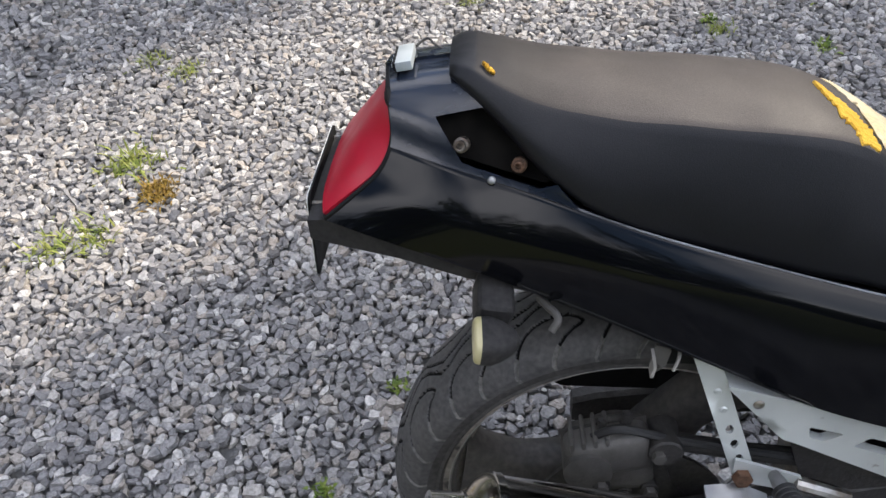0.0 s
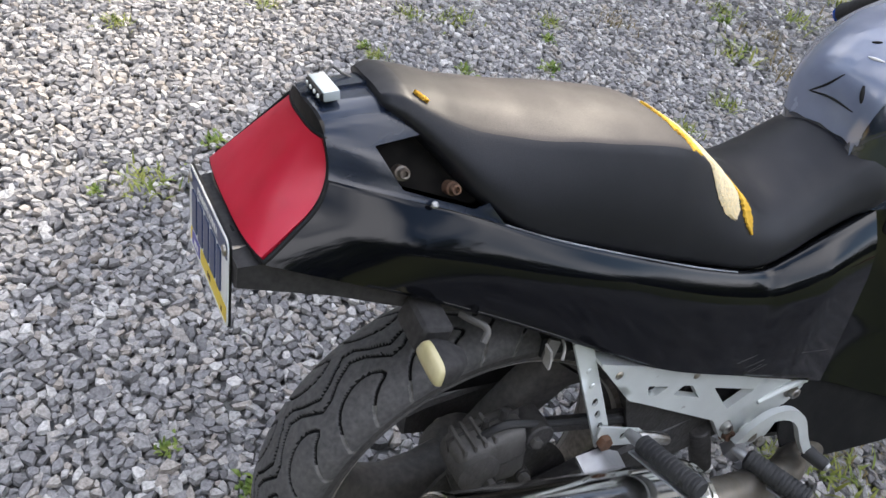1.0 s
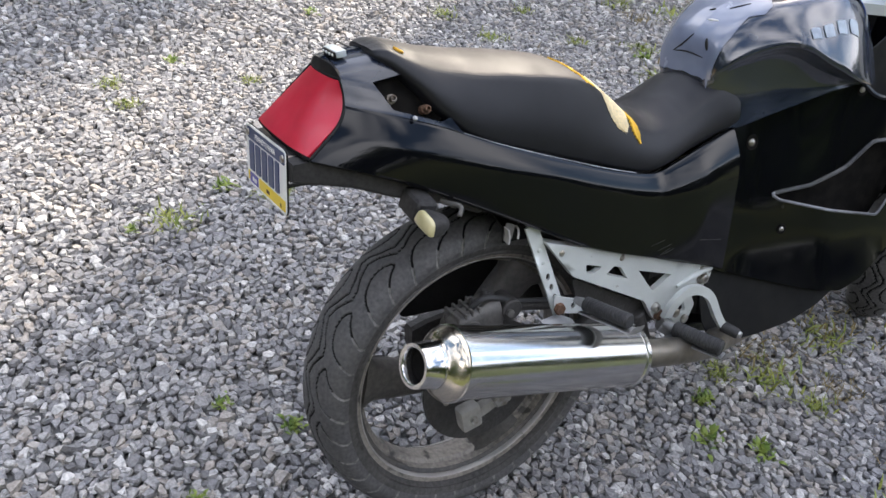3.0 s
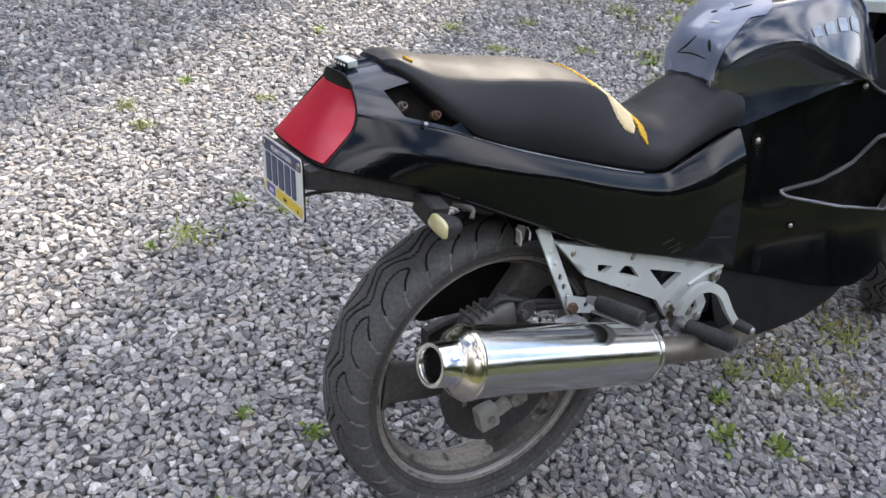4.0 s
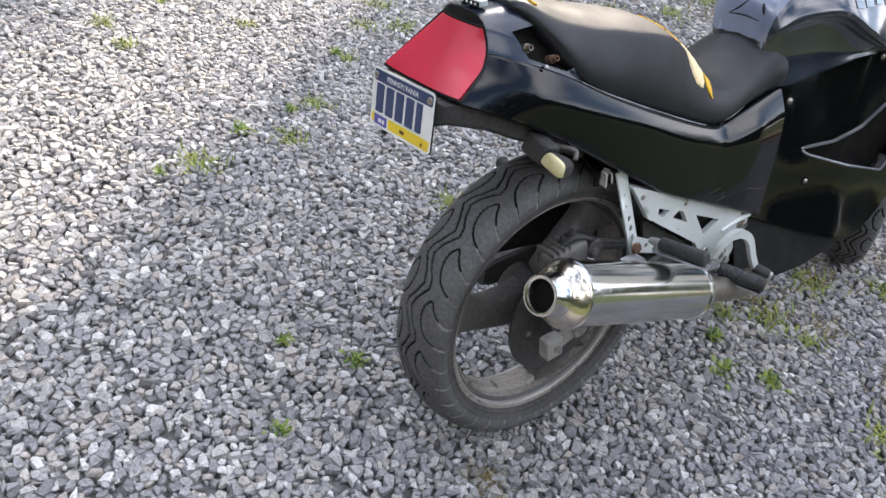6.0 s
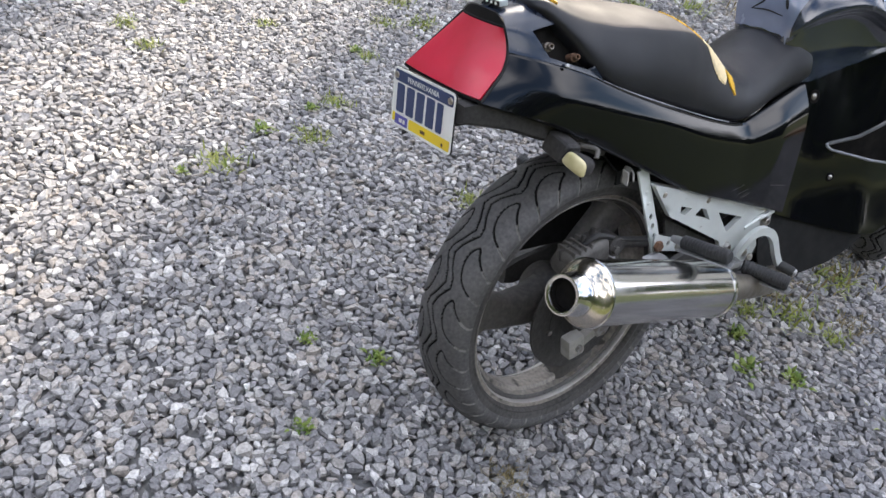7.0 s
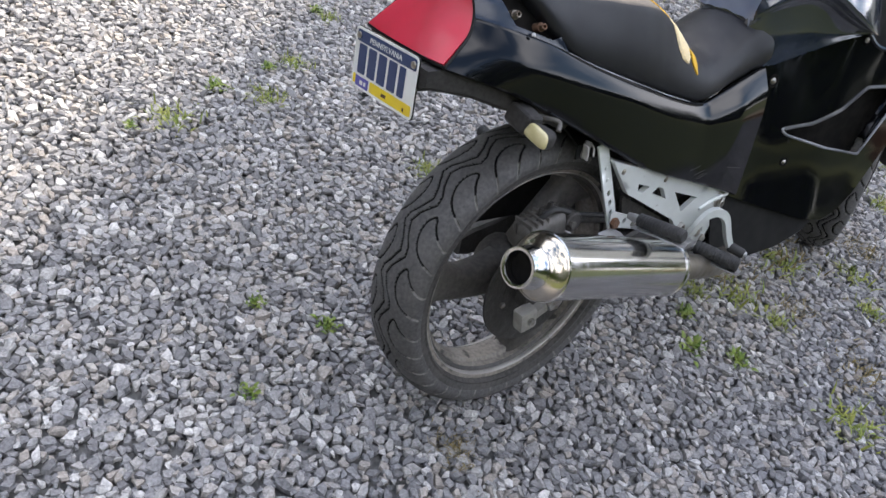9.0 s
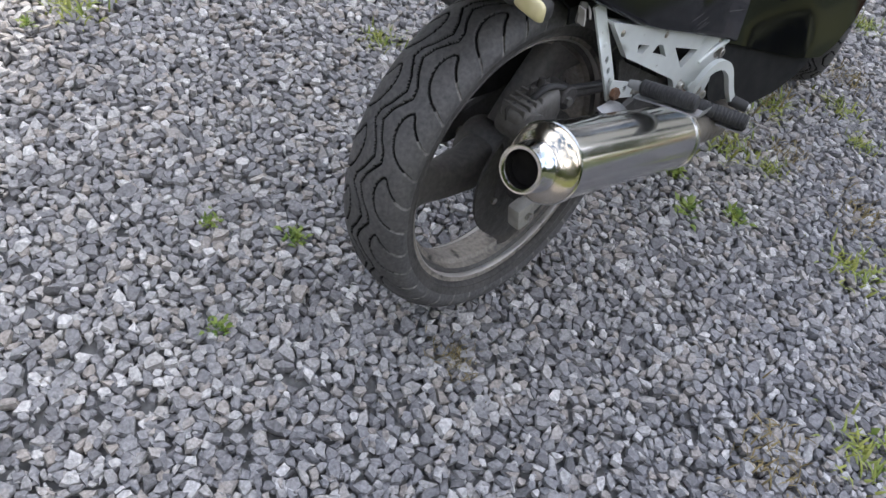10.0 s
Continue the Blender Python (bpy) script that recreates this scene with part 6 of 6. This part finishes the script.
    part("side_stand", tube([(0.62, 0.10, 0.26), (0.60, 0.17, 0.13), (0.58, 0.235, -0.035)], 0.012, 10), DARK_ALLOY, bike, "dark side stand")


front_end()


# ---- weeds on the gravel ----
def weed(name, seed, leaves, height, spread, mat, blade):
    """A low tuft: thin blades or broad leaves that fan out from the root."""
    rnd = random.Random(seed)
    bm = bmesh.new()
    crown = bm.verts.new((0, 0, -0.02))
    for _ in range(leaves):
        a, tilt, ln = rnd.uniform(0, 6.283), rnd.uniform(0.25, 1.25), height * rnd.uniform(0.5, 1.15)
        root = Vector((rnd.gauss(0, spread), rnd.gauss(0, spread), -0.012))
        out, up = Vector((math.cos(a), math.sin(a), 0)), Vector((0, 0, 1))
        side = Vector((-out.y, out.x, 0))
        w = blade * rnd.uniform(0.6, 1.2)
        prev = None
        for i in range(5):
            u = i / 4
            bend = tilt * (0.4 + 0.9 * u)
            p = root + (out * math.sin(bend) + up * math.cos(bend)) * ln * u
            ww = w * (math.sin(math.pi * (0.12 + 0.86 * u)))
            cur = (bm.verts.new(p - side * ww), bm.verts.new(p + up * ww * 0.25), bm.verts.new(p + side * ww))
            if prev:
                bm.faces.new((prev[0], prev[1], cur[1], cur[0])), bm.faces.new((prev[1], prev[2], cur[2], cur[1]))
            else:
                bm.faces.new((crown, cur[0], cur[1])), bm.faces.new((crown, cur[1], cur[2]))
            prev = cur
    return link(name, bm, mat, None, "", 60)


# x, y, size, kind (0 fresh leafy, 1 pale grassy, 2 dry)
WEEDS = [(-0.18, 1.07, 1.25, 1), (0.0, 1.205, 1.0, 0), (0.12, 1.13, 1.1, 1), (-0.15, 1.80, 0.8, 1), (-0.17, 1.97, 0.9, 1), (0.09, 2.13, 0.9, 0), (0.29, 1.29, 0.9, 1),
         (-0.26, 0.372, 0.6, 0), (-0.146, 0.26, 0.75, 0), (-0.37, 0.16, 0.6, 0), (0.668, -0.123, 1.1, 0), (0.76, -0.202, 0.9, 0), (0.88, -0.47, 1.5, 1), (0.97, -0.05, 1.5, 1),
         (1.02, 0.02, 1.3, 2), (1.3, 0.06, 1.8, 2), (1.22, 0.0, 1.5, 1), (1.07, -0.38, 1.1, 2), (0.44, -0.72, 1.5, 1), (2.0, 0.06, 1.2, 1), (0.57, 1.57, 0.8, 1), (0.78, 1.83, 1.0, 1),
         (0.95, 2.0, 1.2, 1), (1.14, 1.46, 1.1, 0), (0.83, 1.47, 0.9, 0), (1.51, 2.1, 1.2, 1), (1.45, 2.42, 1.3, 1), (1.92, 1.98, 1.1, 1), (2.2, 1.83, 1.4, 1), (2.27, 1.62, 1.3, 2),
         (0.82, 2.55, 1.0, 0), (-0.99, 1.03, 1.5, 1), (-0.98, 1.05, 1.1, 1), (-1.08, 0.75, 1.2, 1), (-1.0, 0.78, 1.2, 1), (-1.08, 1.51, 0.9, 1), (0.55, 1.63, 0.7, 0), (-0.07, -0.12, 0.6, 2), (0.85, 0.02, 0.8, 1),
         (0.2, 1.28, 0.7, 0), (1.5, 0.2, 1.2, 1), (1.62, -0.05, 1.2, 2), (1.75, 0.15, 1.0, 1), (2.3, 0.2, 1.2, 1), (1.35, -0.25, 0.9, 1), (1.1, -0.15, 0.8, 2), (1.9, 2.4, 1.1, 1), (2.5, 2.2, 1.4, 2),
         (2.54, 2.42, 2.0, 1), (3.1, 2.5, 2.2, 1), (2.76, 2.18, 2.4, 1), (2.99, 1.85, 2.0, 1), (2.02, 1.51, 2.0, 1), (2.17, 1.38, 1.8, 2), (2.14, 1.74, 1.2, 0), (2.55, 1.72, 1.8, 1), (2.8, 1.6, 2.2, 2),
         (3.3, 2.1, 2.4, 2), (1.7, 1.2, 1.2, 1), (1.62, 1.75, 1.3, 2), (2.4, 2.7, 2.0, 2), (1.3, 1.75, 1.0, 1), (1.9, 0.35, 1.3, 1), (2.2, 0.42, 1.5, 2), (2.55, 0.15, 1.6, 1), (1.45, -0.12, 1.2, 1), (2.7, 0.35, 1.4, 1),
         (-0.96, 1.45, 0.9, 1), (-0.29, 1.06, 0.5, 0), (0.41, 0.68, 1.0, 1), (0.75, -0.03, 0.9, 0), (0.28, -0.6, 1.1, 2), (0.31, 1.89, 0.7, 1), (0.93, 1.79, 1.3, 1), (1.24, 1.64, 0.8, 0), (1.43, 1.08, 0.9, 1),
         (1.0, -0.16, 0.8, 1), (1.03, -0.51, 0.8, 1), (0.5, -0.75, 1.4, 0)]
MASTERS = [weed("weed_tuft", 11, 46, 0.024, 0.012, LEAF, 0.0046), weed("weed_tuft", 12, 85, 0.03, 0.022, LEAF_PALE, 0.0019), weed("weed_tuft", 13, 120, 0.03, 0.034, DRY, 0.0013)]
TEXTS = ["small fresh green weed growing through the gravel", "pale yellow-green grass tuft growing through the gravel", "dry brownish grass tuft in the gravel"]
for ob, text in zip(MASTERS, TEXTS):
    tagged(ob, text, "weed", "weeds in the gravel")
used = set()
for k, (x, y, size, kind) in enumerate(WEEDS):
    m = pose(x, y, 0.008, 0, 0, 57 * k) @ Matrix.Scale(size * 1.15, 4)
    if kind not in used:
        MASTERS[kind].matrix_world = m
        used.add(kind)
    else:
        ob = copy_thing(MASTERS[kind], pose(x, y, 0.008, 0, 0, 57 * k))
        ob.scale = (size * 1.15, size * 1.15, size * 1.15)
moss = weed("moss_clump", 21, 300, 0.026, 0.021, MOSS, 0.0022)
moss.matrix_world = pose(-0.89, 0.93, 0.012)
tagged(moss, "brown clump of dead moss on the gravel", "moss")


# ---- deck beyond the front wheel ----
def deck():
    m = Matrix.Translation((3.1, 0.52, 0)) @ pose(0, 0, 0, 0, 0, 27.1)     # x away from the yard, y to its left
    d = thing("wooden_deck", m, "low tan plywood deck edged with brown boards", "deck")
    part("deck_top", box((2.4, 3.2, 0.02), pose(1.2, -1.6, 0.12), 0.003), WOOD_PANEL, d, "weathered tan plywood")
    part("edge_board", box((0.03, 3.2, 0.11), pose(-0.013, -1.6, 0.055), 0.003), WOOD_BOARD, d, "brown edge board")
    part("edge_board", box((2.4, 0.03, 0.11), pose(1.2, -0.013, 0.055), 0.003), WOOD_BOARD, d)
    part("sleeper", box((0.07, 3.2, 0.03), pose(-0.05, -1.6, 0.0), 0.005), WOOD_PANEL, d)


deck()

# ---- surroundings, unseen: house and garage added to cast shade; lawn and trees to mirror ----
SU, SN = Vector((math.cos(radians(SUN_AZ)), math.sin(radians(SUN_AZ)), 0)), Vector((-math.sin(radians(SUN_AZ)), math.cos(radians(SUN_AZ)), 0))
bm = bmesh.new()
ring_in, ring_out = [], []
for k in range(64):
    a = 2 * math.pi * k / 64
    r = 6.2 + 0.5 * math.sin(3 * a) + 0.3 * math.sin(7 * a + 1)
    yy = r * math.sin(a)
    ring_in.append(bm.verts.new((1 + r * math.cos(a), yy if yy > -1.2 else -1.2 + 0.05 * (yy + 1.2) + 0.08 * math.sin(5 * a), 0.003)))
    ring_out.append(bm.verts.new((1 + 90 * math.cos(a), 90 * math.sin(a), 0.003)))
for k in range(64):
    bm.faces.new((ring_in[k], ring_in[(k + 1) % 64], ring_out[(k + 1) % 64], ring_out[k]))
GRASS = material("lawn_grass", (0.08, 0.096, 0.025), 0.9, second=(0.105, 0.117, 0.034), scale=1.2, grain=0.4, grain_scale=25, bump=1.0)
tagged(link("lawn", bm, GRASS, None, "", 60), "mown green lawn round the gravel yard", "lawn", kind="structure")


# unseen building, made up to block the sun and set the shade's edges
def house(name, label, y0, y1, eave, ridge):
    m = Matrix.Translation(SU * 6.4) @ pose(0, 0, 0, 0, 0, SUN_AZ)     # x away from the yard, y towards the gap
    h = thing(name, m, label, name)
    dep = 6.0
    bm = bmesh.new()
    front = [bm.verts.new(p) for p in ((0, y0, -0.05), (0, y1, -0.05), (0, y1, eave), (0, y0, eave))]
    back = [bm.verts.new(p) for p in ((dep, y0, -0.05), (dep, y1, -0.05), (dep, y1, eave), (dep, y0, eave))]
    tops = [bm.verts.new((dep / 2, y, ridge)) for y in (y0, y1)]
    bm.faces.new(front), bm.faces.new(back[::-1])
    bm.faces.new((front[1], back[1], back[2], tops[1], front[2])), bm.faces.new((front[0], front[3], tops[0], back[3], back[0]))
    part("wall", bm, SIDING, h)
    for a, b in (((-0.3, eave - 0.2), (dep / 2, ridge + 0.05)), ((dep / 2, ridge + 0.05), (dep + 0.3, eave - 0.2))):
        bm = loft([[(a[0], y, a[1]), (b[0], y, b[1]), (b[0], y, b[1] + 0.12), (a[0], y, a[1] + 0.12)] for y in (y0, y1)], closed=True)
        part("roof", bm, ROOFING, h)
    for y in (y0 + 1.5, y0 + 4.0, y0 + 6.5):
        for z in (1.5, 3.9):
            w = part("window", box((0.06, 1.0, 1.3), pose(-0.02, y, z), 0.01), WHITE_PLATE, h)
            part("pane", box((0.03, 0.86, 1.14), pose(-0.045, y, z)), PANE, w)


def tree(x, y, height, radius, seed, low=0.22, leaves=2600):
    rnd = random.Random(seed)
    t = thing("tree", pose(x, y, 0, 0, 0, rnd.uniform(0, 360)), "broad green leafy tree at the edge of the lawn", "tree", "trees round the yard")
    bm = tube([(0, 0, -0.1), (0.05, 0, height * 0.2), (-0.05, 0.06, height * 0.45), (0, 0, height * 0.8)], 0.17, 10, taper=[1.3, 1, 0.75, 0.3])
    limbs = []
    for k in range(9):
        a, z = 2.4 * k, height * (0.25 + 0.055 * k)
        end = Vector((math.cos(a) * radius * 0.7, math.sin(a) * radius * 0.7, z + height * 0.15))
        tube([(0, 0, z), end * 0.5 + Vector((0, 0, z * 0.5 + 0.1)), end], 0.07, 6, bm, taper=[1, 0.7, 0.3])
        limbs.append(end)
    part("trunk", bm, BARK, t)
    n = leaves
    r = np.random.default_rng(seed)
    d = r.normal(size=(n, 3))
    d /= np.linalg.norm(d, axis=1)[:, None]
    lump = 1 + 0.22 * np.sin(d[:, 0] * 5 + seed) * np.sin(d[:, 1] * 4 + 2) + 0.18 * np.sin(d[:, 2] * 7 + seed * 2)
    rad = r.uniform(0.35, 1.0, n) ** 0.6 * lump
    zmid, zh = height * (1 + low) / 2, height * (1 - low) / 2
    c = np.stack([d[:, 0] * rad * radius, d[:, 1] * rad * radius, zmid + d[:, 2] * rad * zh], 1)
    a, b = r.normal(size=(n, 3)), r.normal(size=(n, 3))
    a /= np.linalg.norm(a, axis=1)[:, None]
    b -= a * (a * b).sum(1)[:, None]
    b /= np.linalg.norm(b, axis=1)[:, None]
    sz = r.uniform(0.12, 0.3, (n, 1))
    v = np.stack([c - a * sz, c + b * sz * 0.55, c + a * sz, c - b * sz * 0.55], 1).reshape(-1, 3)
    me = bpy.data.meshes.new("crown")
    me.from_pydata(v.tolist(), [], np.arange(n * 4).reshape(-1, 4).tolist())
    me.materials.append(TREE_LEAF)
    crown = new("crown", me)
    crown.parent = t


# made-up blockers; the gap between them leaves the sunlit strip
house("house", "unseen pale two-storey house added to shade the yard", -8.0, 1.0, 4.95, 7.05)
house("garage", "unseen pale tall garage added to shade the far gravel", 1.83, 10.0, 5.3, 7.2)
# unseen trees inferred from reflections; lowered where the panels should mirror sky
for k, a in enumerate((112, 140, 165, 190, 212, 232, 250, 268, 286, 304, 322, 340)):
    r = 11.5 + 1.2 * math.sin(k * 1.9)
    tall = 7.2 + 1.2 * math.sin(k * 2.3)
    if a > 298:
        r, tall = r + 6, 4.3 + 0.5 * math.sin(k * 2.3)
    tree(1 + r * math.cos(radians(a)), r * math.sin(radians(a)), tall, 3.1 + 0.4 * math.sin(k), 60 + k, 0.02, 3000)
# further unseen trees added to close gaps and darken the panels' reflections
for k in range(13):
    a, r = 121 + 18.4 * k, 15.5 + 1.0 * math.sin(k * 2.7)
    low = a > 298
    tree(1 + (r + 6 * low) * math.cos(radians(a)), (r + 6 * low) * math.sin(radians(a)), (3.9 if low else 5.4) + 0.9 * math.sin(k * 1.7), 3.8, 90 + k, 0.0, 2400)
